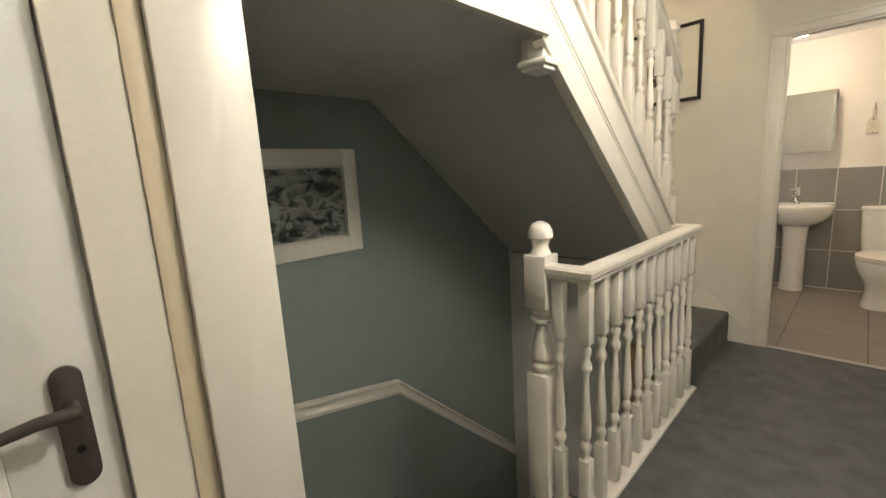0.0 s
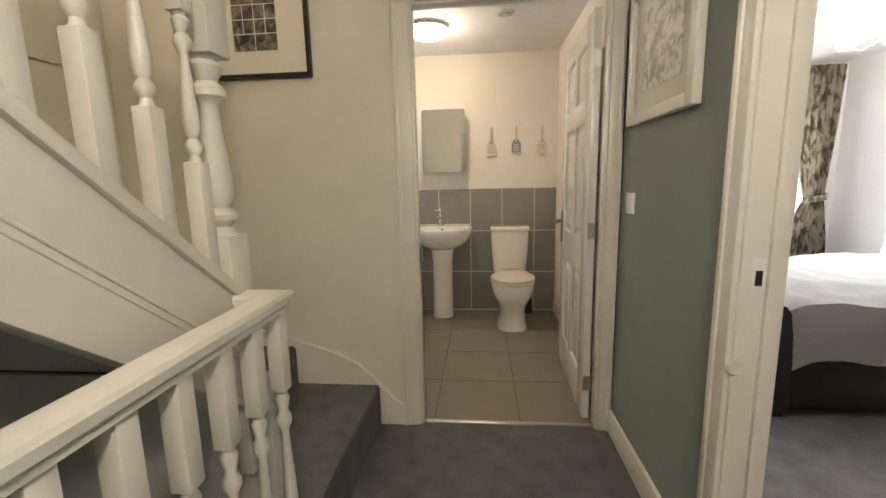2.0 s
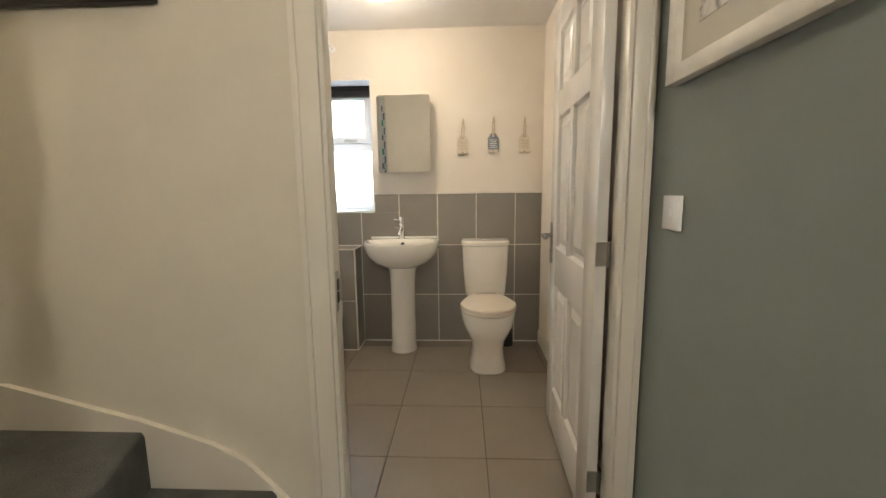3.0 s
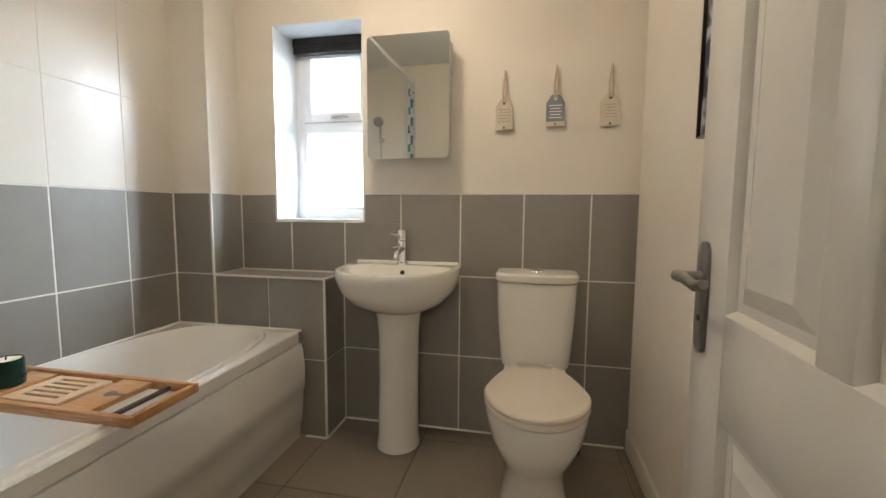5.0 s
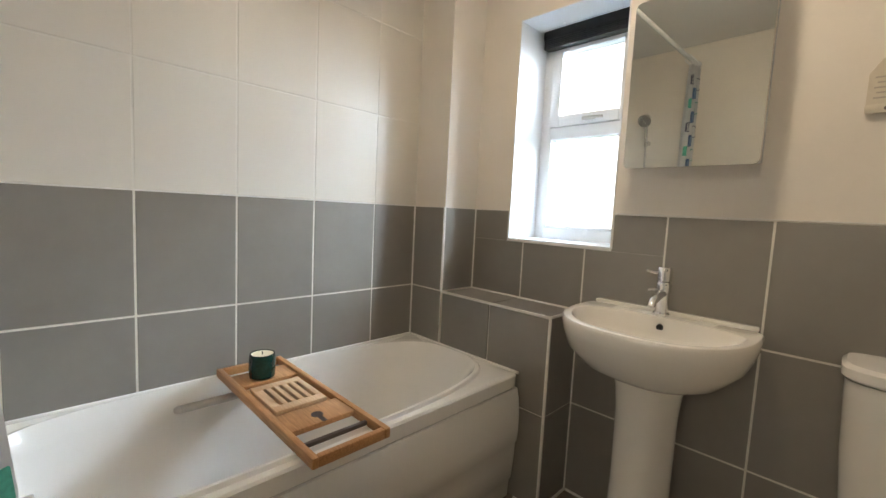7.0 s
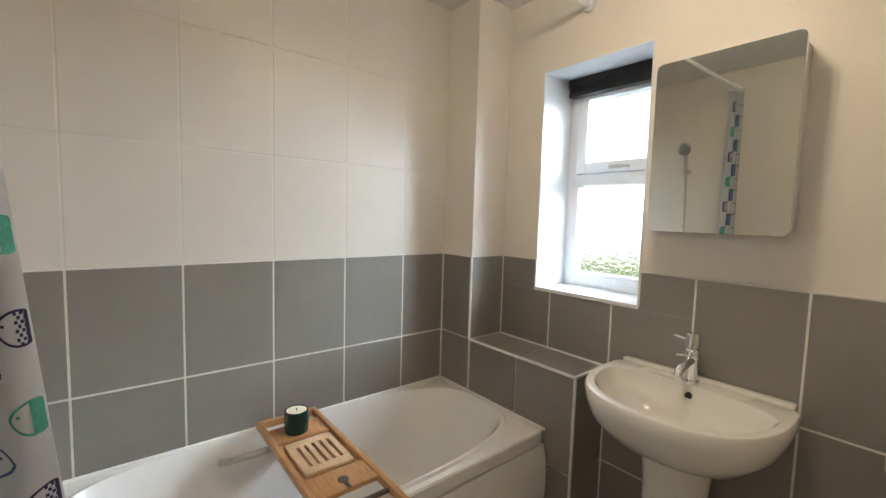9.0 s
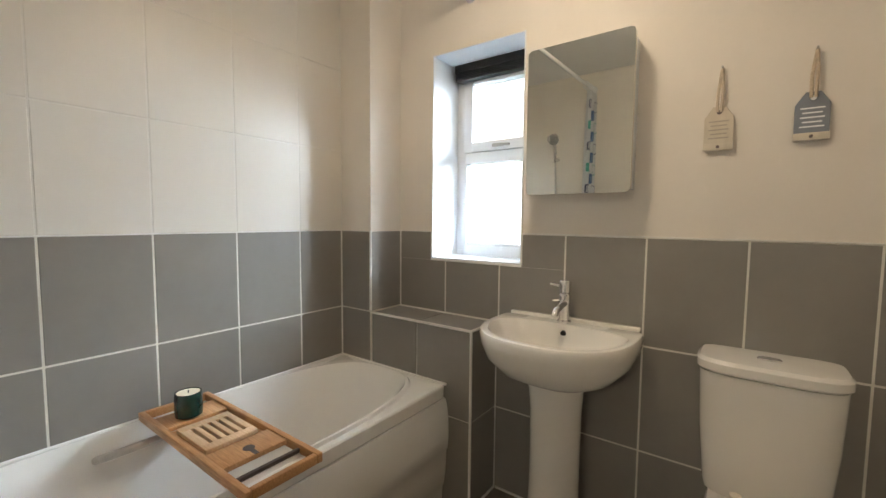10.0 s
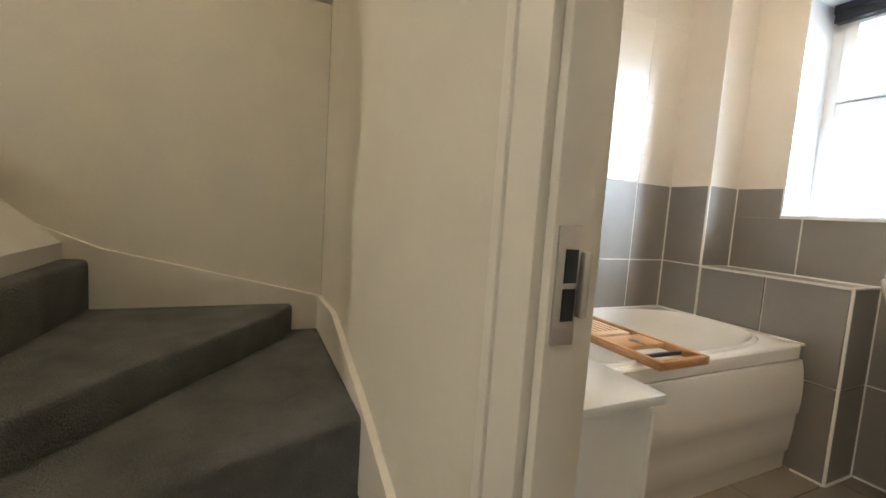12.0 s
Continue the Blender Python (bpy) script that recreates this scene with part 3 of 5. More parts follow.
ya, yb = -1.12, -2.46
bm = bm_new()
prism(bm, [(ya, string_bottom(ya)), (ya, string_top(ya)), (yb, string_top(yb)), (yb, string_bottom(yb))], "x", -0.695, -0.652, 0.003)
part("string", bm, GLOSS, stair, "white painted closed stair string")
for off, hgt, out in ((0.305, 0.035, 0.014), (0.150, 0.010, 0.005), (0.130, 0.008, 0.003)):
    bm = bm_new()
    prism(bm, [(ya, string_bottom(ya) + off), (ya, string_bottom(ya) + off + hgt), (yb, string_bottom(yb) + off + hgt), (yb, string_bottom(yb) + off)], "x", -0.70 - (out if off > 0.3 else -0.01), -0.652 + out, 0.003)
    part("string_moulding", bm, GLOSS, stair)
# newel drop and trim at the top of the flight
part("newel_drop", abox(-0.75, -0.664, -2.44, -2.34, 1.60, 2.2, 0.006), GLOSS, stair, "square white newel foot below the upper floor")
part("drop_moulding", abox(-0.76, -0.650, -2.45, -2.33, 1.612, 1.635, 0.008), GLOSS, stair)


def turned(cx, cy, z0, z1, s, lower, upper, k=1.0):
    """A square baluster or newel from z0 to z1 with a turned middle between lower and upper."""
    bm = bm_new()
    h = s / 2
    box(bm, cx - h, cx + h, cy - h, cy + h, z0, lower, 0.004)
    box(bm, cx - h, cx + h, cy - h, cy + h, upper, z1, 0.004)
    n = upper - lower
    prof = [(0.98, 0.0), (0.62, 0.03), (0.55, 0.06), (0.95, 0.10), (0.95, 0.13), (0.55, 0.17), (0.80, 0.21), (0.90, 0.26), (0.86, 0.34), (0.55, 0.62), (0.48, 0.72), (0.60, 0.75), (0.95, 0.78), (0.95, 0.82), (0.55, 0.86), (0.75, 0.90), (0.90, 0.94), (0.60, 0.97), (0.98, 1.0)]
    lathe(bm, cx, cy, [(h * r * k, lower - 0.004 + (n + 0.008) * f) for r, f in prof], 12)
    return bm


def bul_newel(bm, cx, cy, zt):
    """Turned acorn cap below its top zt."""
    lathe(bm, cx, cy, [(0.036, zt - 0.135), (0.046, zt - 0.125), (0.034, zt - 0.112), (0.027, zt - 0.09), (0.034, zt - 0.066), (0.044, zt - 0.058), (0.044, zt - 0.045), (0.041, zt - 0.028), (0.030, zt - 0.010), (0.012, zt - 0.001), (0.002, zt)], 20)
    return bm


part("newel_post", bul_newel(turned(NX, NY, 0.42, 1.90, 0.088, 1.10, 1.55), NX, NY, 2.02), GLOSS, stair, "white turned newel post")
y = -1.245
while y > -2.42:
    zb = string_top(y) + 0.02
    zr = string_top(y) + 0.83
    part("baluster", turned(-0.675, y, zb, zr, 0.040, zb + 0.27, zr - 0.22), GLOSS, stair)
    y -= 0.125
bm = bm_new()
zr0, zr1 = string_top(ya) + 0.80, string_top(yb) + 0.80
prism(bm, [(ya, zr0), (ya, zr0 + 0.065), (yb, zr1 + 0.065), (yb, zr1)], "x", -0.71, -0.642, 0.012)
part("handrail", bm, GLOSS, stair)
# wall string that sweeps down to the landing
bm = bm_new()
top = [(-0.40, 0.085), (-0.46, 0.12), (-0.55, 0.22), (-0.64, 0.31), (-0.74, 0.365), (-0.86, 0.405), (-0.98, 0.445), (-1.42, 0.56), (-1.785, 0.545)]
pts = [(x, z) for x, z in top] + [(-1.785, 0.0), (-0.40, 0.0)]
prism(bm, pts, "y", HW - 0.016, HW - 0.001, 0.0)
part("wall_string", bm, GLOSS, stair, "cream painted curved wall string")
bm = bm_new()
loft(bm, [[(x, HW - 0.020, z - 0.004), (x, HW - 0.001, z - 0.004), (x, HW - 0.001, z + 0.012), (x, HW - 0.020, z + 0.012)] for x, z in top])
part("string_bead", bm, GLOSS, stair)
bm = bm_new()
top = [(HW, 0.555), (-0.62, 0.655), (-0.97, 0.742), (-1.24, 0.865), (-1.6, 1.20), (-2.5, 1.95)]
prism(bm, top + [(-2.5, 1.87), (-2.3, 1.73), (-1.10, 0.70), (-1.06, 0.0), (HW, 0.0)], "x", SX + 0.006, SX + 0.020)
part("wall_string", bm, GLOSS, stair)

# landing balustrade
bal = thing("landing_balustrade", (-0.555, -1.7, 0), "white turned wooden balustrade round the stairwell", "balustrade")
RX, RY0, RY1 = -0.555, -1.165, -2.375
NBX, NBY = -0.735, -2.365


def rail_path(pts, z):
    """A moulded handrail along corner points, mitred at each turn."""
    prof = [(-0.026, -0.050), (-0.026, -0.038), (-0.034, -0.030), (-0.036, -0.012), (-0.030, -0.003), (-0.012, 0.0), (0.012, 0.0), (0.030, -0.003), (0.036, -0.012), (0.034, -0.030), (0.026, -0.038), (0.026, -0.050)]
    pts = [Vector((*p, z)) for p in pts]
    rings = []
    for k, p in enumerate(pts):
        ns = []
        for a, b in ((k - 1, k), (k, k + 1)):
            if a >= 0 and b < len(pts):
                d = (pts[b] - pts[a]).normalized()
                ns.append(Vector((-d.y, d.x, 0)))
        m = ns[0] if len(ns) == 1 else (ns[0] + ns[1]) / (1 + ns[0].dot(ns[1]))
        rings.append([p + m * u + Vector((0, 0, w)) for u, w in prof])
    return loft(bm_new(), rings)


part("handrail", rail_path([(NX, RY0), (RX, RY0), (RX, RY1), (NBX + 0.04, RY1)], 0.956), GLOSS, bal)
part("base_rail", abox(RX - 0.045, RX + 0.045, RY1 - 0.04, RY0 + 0.04, 0.0, 0.022, 0.005), GLOSS, bal)
part("base_rail", abox(NBX, RX - 0.046, RY1 - 0.03, RY1 + 0.04, 0.0, 0.022, 0.005), GLOSS, bal)
part("fascia", abox(RX - 0.062, RX - 0.047, RY1 + 0.04, RY0 + 0.04, -0.25, 0.02, 0.003), GLOSS, bal)
n = 10
for i in range(n + 1):
    y = RY0 - 0.012 + (RY1 - RY0 + 0.012) * i / n
    part("baluster", turned(RX, y, 0.02, 0.915, 0.041, 0.25, 0.69), GLOSS, bal)
part("baluster", turned(-0.655, RY1, 0.02, 0.915, 0.041, 0.25, 0.69), GLOSS, bal)
part("newel_post", bul_newel(turned(NBX, NBY, -0.5, 0.985, 0.09, 0.53, 0.79), NBX, NBY, 1.105), GLOSS, bal, "white turned newel post with an acorn cap")

# lower flight going down
low = thing("lower_staircase", (-1.3, -2.8, -0.8), "dark carpeted stairs winding down from the landing", "staircase")
for i, (x0, x1) in enumerate(((-1.02, -0.76), (-1.28, -1.02), (-1.78, -1.28))):
    part("tread", abox(x0, x1, -3.31, -2.36, -0.2 * (i + 1) - 0.22, -0.2 * (i + 1), 0.015), CARPET, low)
for i in range(6):
    y = -2.36 + 0.215 * i
    part("tread", abox(-1.78, -0.62, y - 0.0, y + 0.235, -0.6 - 0.2 * (i + 1) - 0.22, -0.6 - 0.2 * (i + 1), 0.015), CARPET, low)

# dado rail on the stairwell wall
dado = thing("dado_rail", (SX, -2.27, 0.1), "cream painted moulded dado rail following the stairs", "dado rail", kind="structure")


def dado_run(y0, z0, y1, z1):
    bm = bm_new()
    prof = [(0, -0.06), (0.012, -0.06), (0.018, -0.04), (0.012, -0.03), (0.012, 0.0), (0.030, 0.012), (0.034, 0.026), (0.020, 0.032), (0, 0.032)]
    loft(bm, [[(SX + 0.0005 + u, y, z + w) for u, w in prof] for y, z in ((y0, z0), (y1, z1))])
    return part("moulding", bm, FRAMEW, dado)


dado_run(-3.315, 0.29, -2.275, 0.088)
dado_run(-2.275, 0.088, -1.075, -1.01)
bm = bm_new()
prof = [(0, -0.05), (0.014, -0.05), (0.014, 0.0), (0.032, 0.014), (0.034, 0.03), (0, 0.032)]
loft(bm, [[(x, -3.319 + u, z + w) for u, w in prof] for x, z in ((-1.755, 0.23), (-0.87, 0.88))])
part("moulding", bm, FRAMEW, dado)
# beige panel seen through the balusters
solid("stair_side_panel", abox(-0.90, -0.715, -1.175, -1.132, -2.79, 0.20, 0.004), PINE, "pale beige panel at the side of the lower stairs", "panel", kind="structure")

# ---------------- pictures ----------------


def picture(name, label, x0, x1, z0, z1, fw, depth, frame_m, mount, art_m):
    """A framed picture built in the plane y=0 facing -y; parts: frame sides, mount, print, glass."""
    p = thing(name, (0, 0, 0), label, "picture")
    for a, b, c, d in ((x0, x0 + fw, z0, z1), (x1 - fw, x1, z0, z1), (x0 + fw, x1 - fw, z0, z0 + fw), (x0 + fw, x1 - fw, z1 - fw, z1)):
        bm = abox(a, b, -depth, -0.001, c, d, 0.003)
        part("frame_side", bm, frame_m, p)
    part("mount", abox(x0 + fw, x1 - fw, -depth * 0.45, -0.002, z0 + fw, z1 - fw), MOUNT, p, "cream card mount")
    for a, b, c, d in art_m[1]:
        part("print", abox(a, b, -depth * 0.45 - 0.002, -depth * 0.45 - 0.0002, c, d), art_m[0], p)
    return p


grid = []
z = -0.135
for nrow, hh in ((2, 0.075), (4, 0.062), (4, 0.062), (2, 0.075)):
    for k in range(nrow):
        ww = 0.21 / nrow
        grid.append((-0.105 + k * ww, -0.105 + (k + 1) * ww - 0.005, z, z + hh - 0.005))
    z += hh
pic_a = picture("framed_photograph", "black framed collage of small photographs in a cream mount", -0.255, 0.255, -0.258, 0.258, 0.022, 0.022, FRAMEB, MOUNT, (PRINTC, grid))
pic_a.matrix_basis = pose(-1.035, HW - 0.002, 1.972)
pic_b = picture("framed_sketch", "white framed pale ink sketch on the grey-green wall", -0.27, 0.27, -0.25, 0.25, 0.04, 0.03, FRAMEW, MOUNT, (PRINTB, [(-0.16, 0.16, -0.14, 0.14)]))
pic_b.matrix_basis = pose(HX - 0.002, -0.615, 1.68, 0, 0, -90)
pic_c = picture("framed_leaf_print", "cream framed grey leaf print hung over the stairs", -0.40, 0.40, -0.255, 0.255, 0.075, 0.03, FRAMEW, MOUNT, (PRINTA, [(-0.315, 0.315, -0.165, 0.165)]))
pic_c.matrix_basis = pose(SX + 0.002, -2.845, 1.192, 0, 0, 90)
part("glazing", abox(-0.32, 0.32, -0.018, -0.0165, -0.17, 0.17), GLASSC, pic_c).visible_shadow = False
pic_d = picture("canvas_print", "unframed dark blue and white canvas print", -0.22, 0.22, -0.22, 0.22, 0.004, 0.022, FRAMEB, MOUNT, (PRINTD, [(-0.216, 0.216, -0.216, 0.216)]))
pic_d.matrix_basis = pose(R - 0.002, 0.84, 1.50, 0, 0, -90)

# switch, sensor
sw = thing("light_switch", (HX, -0.37, 1.12), "white plastic light switch on the grey-green wall", "switch")
part("plate", abox(HX - 0.010, HX - 0.001, -0.413, -0.327, 1.078, 1.165, 0.003), UPVC, sw)
part("rocker", abox(HX - 0.014, HX - 0.0095, -0.380, -0.360, 1.107, 1.136, 0.002), UPVC, sw)
se = thing("wall_sensor", (0.10, HW, 2.11), "small square grey sensor above the doorway", "sensor")
part("housing", abox(0.062, 0.142, HW - 0.022, HW - 0.001, 2.07, 2.15, 0.006), SATIN, se)
bm = bm_new(); box(bm, 0.088, 0.116, HW - 0.027, HW - 0.0215, 2.10, 2.12, 0.002); part("lens", bm, UPVC, se, "white sensor lens")

# ---------------- bathroom fixtures ----------------
bath = thing("bathtub", (-1.16, 0.7, 0), "white acrylic bathtub with a bowed side panel", "bathtub")
BX0, BX1_, BY_0, BY_1, RZ = -1.488, -0.83, -0.095, 1.499, 0.515


def tub_ring(x0, x1, y0, y1, z, near=40.0, far=40.0, n=64):
    """A ring round the tub between x0, x1 and y0, y1; near, far: how square its two ends are."""
    cx, cy = (x0 + x1) / 2, (y0 + y1) / 2
    out = []
    for i in range(n):
        t = 2 * math.pi * (i + 0.5) / n
        c, s = math.cos(t), math.sin(t)
        k = 2 / (far if s > 0 else near)
        out.append((cx + (x1 - x0) / 2 * math.copysign(abs(c) ** k, c), cy + (y1 - y0) / 2 * math.copysign(abs(s) ** k, s), z))
    return out


bm = bm_new()
rings = [tub_ring(BX0 + 0.004, BX1_ - 0.004, BY_0, BY_1, RZ - 0.055), tub_ring(BX0, BX1_, BY_0, BY_1, RZ - 0.05),
         tub_ring(BX0, BX1_, BY_0, BY_1, RZ - 0.006), tub_ring(BX0 + 0.006, BX1_ - 0.006, BY_0 + 0.006, BY_1 - 0.006, RZ)]
for dx0, dx1, y0, y1, dz, near, far in ((0.020, 0.026, 0.03, 1.478, 0.0005, 5, 3.3), (0.024, 0.031, 0.035, 1.472, 0.011, 4.6, 3.2), (0.030, 0.038, 0.04, 1.463, 0.012, 4.4, 3.1),
                                        (0.036, 0.046, 0.05, 1.450, -0.006, 4.2, 3.0), (0.044, 0.058, 0.06, 1.425, -0.05, 4, 2.9), (0.060, 0.075, 0.08, 1.36, -0.16, 3.8, 2.8),
                                        (0.085, 0.10, 0.13, 1.26, -0.29, 3.6, 2.7), (0.13, 0.145, 0.20, 1.16, -0.355, 3.2, 2.6), (0.22, 0.23, 0.36, 0.98, -0.37, 3, 2.5)):
    rings.append(tub_ring(BX0 + dx0, BX1_ - dx1, y0, y1, RZ + dz, near, far))
loft(bm, rings, cap=False)
bm.faces.new(bm.verts[-64:])
bmesh.ops.recalc_face_normals(bm, faces=bm.faces)
part("tub", bm, ACRYL, bath)
bm = bm_new()
prof = [(-0.838, 0.459), (-0.829, 0.456), (-0.820, 0.42), (-0.814, 0.36), (-0.813, 0.30), (-0.8165, 0.245), (-0.8235, 0.235), (-0.826, 0.17), (-0.834, 0.08), (-0.842, 0.07), (-0.846, 0.0), (-0.87, 0.0), (-0.87, 0.459)]
prism(bm, prof, "y", BY_0 + 0.002, BY_1 - 0.006, 0.0)
part("side_panel", bm, ACRYL, bath, "white moulded bath panel")
bm = bm_new()
tube(bm, [(-1.44, 0.47, 0.452), (-1.395, 0.485, 0.472), (-1.385, 0.56, 0.476), (-1.395, 0.64, 0.472), (-1.44, 0.655, 0.452)], 0.013, 10)
part("grab_handle", bm, SATIN, bath, "brushed steel grab handle")

# caddy across the bath
tray = thing("bath_caddy", (-1.12, 0.73, RZ), "bamboo bath caddy laid across the tub", "bath tray")
X0, X1, Y0, Y1, TZ = -1.472, -0.778, 0.595, 0.822, RZ + 0.007
for a in ((X0, X1, Y0, Y0 + 0.018), (X0, X1, Y1 - 0.018, Y1), (X0, X0 + 0.018, Y0 + 0.018, Y1 - 0.018), (X1 - 0.018, X1, Y0 + 0.018, Y1 - 0.018)):
    part("frame_side", abox(*a, TZ, TZ + 0.028, 0.003), BAMBOO, tray)
part("shelf", abox(X0 + 0.075, X0 + 0.185, Y0 + 0.018, Y1 - 0.018, TZ + 0.006, TZ + 0.020, 0.002), BAMBOO, tray)
px0, px1, py0, py1 = X0 + 0.215, X0 + 0.415, Y0 + 0.034, Y1 - 0.034
bars = 5
for a, b in ((px0, px0 + 0.035), (px1 - 0.035, px1)):
    part("soap_plate_end", abox(a, b, py0, py1, TZ + 0.010, TZ + 0.023, 0.001), BAMBOOL, tray)
gap = (py1 - py0 - 0.03) / bars
for k in range(bars + 1):
    ya_ = py0 + k * gap + (0 if k == 0 else 0.011)
    yb_ = py0 + (k + 1) * gap if k < bars else py1
    part("slat", abox(px0 + 0.035, px1 - 0.035, ya_, yb_, TZ + 0.010, TZ + 0.023, 0.001), BAMBOOL, tray, "pale bamboo slat")
part("soap_plate_base", abox(X0 + 0.19, X0 + 0.44, Y0 + 0.018, Y1 - 0.018, TZ + 0.002, TZ + 0.008), BAMBOO, tray)
part("shelf", abox(X0 + 0.44, X0 + 0.545, Y0 + 0.018, Y1 - 0.018, TZ + 0.008, TZ + 0.024, 0.002), BAMBOO, tray)
bm = bm_new()
tube(bm, [(X0 + 0.500, Y0 + 0.115, TZ + 0.0235), (X0 + 0.500, Y0 + 0.115, TZ + 0.0248)], 0.017, 16)
box(bm, X0 + 0.505, X0 + 0.546, Y0 + 0.108, Y0 + 0.122, TZ + 0.0235, TZ + 0.0246)
part("glass_slot", bm, BRONZE, tray, "dark slot for a glass stem")
part("crossbar", abox(X0 + 0.60, X0 + 0.612, Y0 + 0.018, Y1 - 0.018, TZ + 0.006, TZ + 0.018, 0.002), BRONZE, tray, "dark metal book rest wire")
for yy in (Y0 + 0.06, Y1 - 0.06):
    part("rubber_foot", abox(X1 - 0.05, X1 - 0.02, yy - 0.012, yy + 0.012, RZ + 0.0008, TZ, 0.0008), BLACK, tray)
can = thing("candle", (X0 + 0.138, 0.698, TZ + 0.02), "cream candle in a dark green glass jar on the caddy", "candle")
bm = bm_new()
cx, cy, cz = X0 + 0.138, 0.698, TZ + 0.0205
lathe(bm, cx, cy, [(0.034, cz), (0.041, cz + 0.004), (0.043, cz + 0.03), (0.042, cz + 0.07), (0.040, cz + 0.082), (0.036, cz + 0.082), (0.036, cz + 0.078)], 28)
part("jar", bm, JARG, can, "dark green glass jar")
bm = bm_new(); lathe(bm, cx, cy, [(0.036, cz + 0.0783), (0.036, cz + 0.080), (0.030, cz + 0.0795), (0.002, cz + 0.079)], 24)
part("wax", bm, WAX, can)
bm = bm_new(); tube(bm, [(cx, cy, cz + 0.079), (cx + 0.002, cy, cz + 0.088)], 0.002, 6)
part("wick", bm, BLACK, can)

# basin on its pedestal
bas = thing("pedestal_basin", (-0.372, 1.56, 0), "white ceramic pedestal wash basin", "wash basin")
BCX, BW, BBACK, BD, BZ = -0.373, 0.274, 1.706, 0.43, 0.824


def basin_ring(k, z, back, shift=0.0, n=48, w=BW, d=BD):
    """D shaped outline: straight at the wall, round in front."""
    out = []
    for i in range(n):
        t = 2 * math.pi * i / n
        c, s = math.cos(t), math.sin(t)
        x = math.copysign(abs(c) ** 0.78, c) * w * k
        if s >= 0:
            y = math.copysign(abs(s) ** 0.35, s) * 0.12
        else:
            y = -(abs(s) ** 0.85) * (d - 0.12)
        out.append((BCX + x, back - 0.12 + y * (k if s < 0 else 1) + shift, z))
    return out


def bowl_ring(k, z, n=48):
    out = []
    for i in range(n):
        t = 2 * math.pi * i / n
        c, s = math.cos(t), math.sin(t)
        yy = s * (0.085 if s > 0 else 0.235)
        out.append((BCX + math.copysign(abs(c) ** 0.8, c) * 0.245 * k, BBACK - 0.165 + yy * k, z))
    return out


bm = bm_new()
rings = [basin_ring(0.42, BZ - 0.198, BBACK, 0.0), basin_ring(0.53, BZ - 0.185, BBACK), basin_ring(0.77, BZ - 0.148, BBACK), basin_ring(0.92, BZ - 0.098, BBACK), basin_ring(0.982, BZ - 0.048, BBACK), basin_ring(1.0, BZ - 0.012, BBACK), basin_ring(0.985, BZ - 0.002, BBACK), basin_ring(0.965, BZ, BBACK - 0.002),
         bowl_ring(1.0, BZ - 0.002), bowl_ring(0.97, BZ - 0.012), bowl_ring(0.88, BZ - 0.06), bowl_ring(0.65, BZ - 0.11), bowl_ring(0.3, BZ - 0.13), bowl_ring(0.08, BZ - 0.134)]
loft(bm, rings)
part("basin", bm, CERAM, bas)
bm = bm_new()
box(bm, BCX - 0.252, BCX + 0.252, BBACK - 0.034, BBACK, BZ - 0.004, BZ + 0.012, 0.006)
part("upstand", bm, CERAM, bas)
bm = bm_new()
rings = []
for z, rx, ry, cy in ((0.0, 0.099, 0.108, 1.545), (0.02, 0.097, 0.106, 1.545), (0.05, 0.093, 0.101, 1.548), (0.3, 0.090, 0.095, 1.555), (0.52, 0.092, 0.097, 1.555), (0.60, 0.099, 0.103, 1.553), (0.66, 0.118, 0.115, 1.55)):
    rings.append([(BCX + rx * math.cos(2 * math.pi * i / 28), cy + ry * math.sin(2 * math.pi * i / 28), z) for i in range(28)])
loft(bm, rings)
part("pedestal", bm, CERAM, bas)
bm = bm_new(); tube(bm, [(BCX - 0.002, BBACK - 0.083, BZ - 0.035), (BCX - 0.002, BBACK - 0.090, BZ - 0.037)], 0.011, 14)
part("overflow_hole", bm, BLACK, bas, "dark overflow hole")
bm = bm_new(); tube(bm, [(BCX, BBACK - 0.165, BZ - 0.1335), (BCX, BBACK - 0.165, BZ - 0.131)], 0.022, 16)
part("waste", bm, CHROME, bas, "chrome waste")
tap = thing("basin_tap", (BCX - 0.012, 1.652, BZ), "chrome monobloc mixer tap on the basin", "tap")
bm = bm_new()
tx, ty = BCX - 0.012, 1.652
lathe(bm, tx, ty, [(0.027, BZ - 0.001), (0.027, BZ + 0.006), (0.022, BZ + 0.012), (0.021, BZ + 0.07), (0.024, BZ + 0.085), (0.024, BZ + 0.105), (0.020, BZ + 0.112)], 20)
part("body", bm, CHROME, tap)
bm = bm_new(); tube(bm, [(tx, ty - 0.01, BZ + 0.075), (tx, ty - 0.05, BZ + 0.070), (tx, ty - 0.095, BZ + 0.055), (tx, ty - 0.105, BZ + 0.040)], [0.016, 0.015, 0.013, 0.012], 12)
part("spout", bm, CHROME, tap)
bm = bm_new(); lathe(bm, tx, ty, [(0.018, BZ + 0.112), (0.023, BZ + 0.118), (0.023, BZ + 0.155), (0.020, BZ + 0.162), (0.003, BZ + 0.164)], 18)
tube(bm, [(tx - 0.015, ty, BZ + 0.138), (tx - 0.055, ty - 0.008, BZ + 0.145)], [0.007, 0.005], 8)
tube(bm, [(tx - 0.015, ty, BZ + 0.085), (tx - 0.045, ty - 0.008, BZ + 0.080)], [0.006, 0.004], 8)
part("lever", bm, CHROME, tap)

# toilet
wc = thing("toilet", (0.235, 1.4, 0), "white close-coupled ceramic toilet with the lid down", "toilet")
TX = 0.238


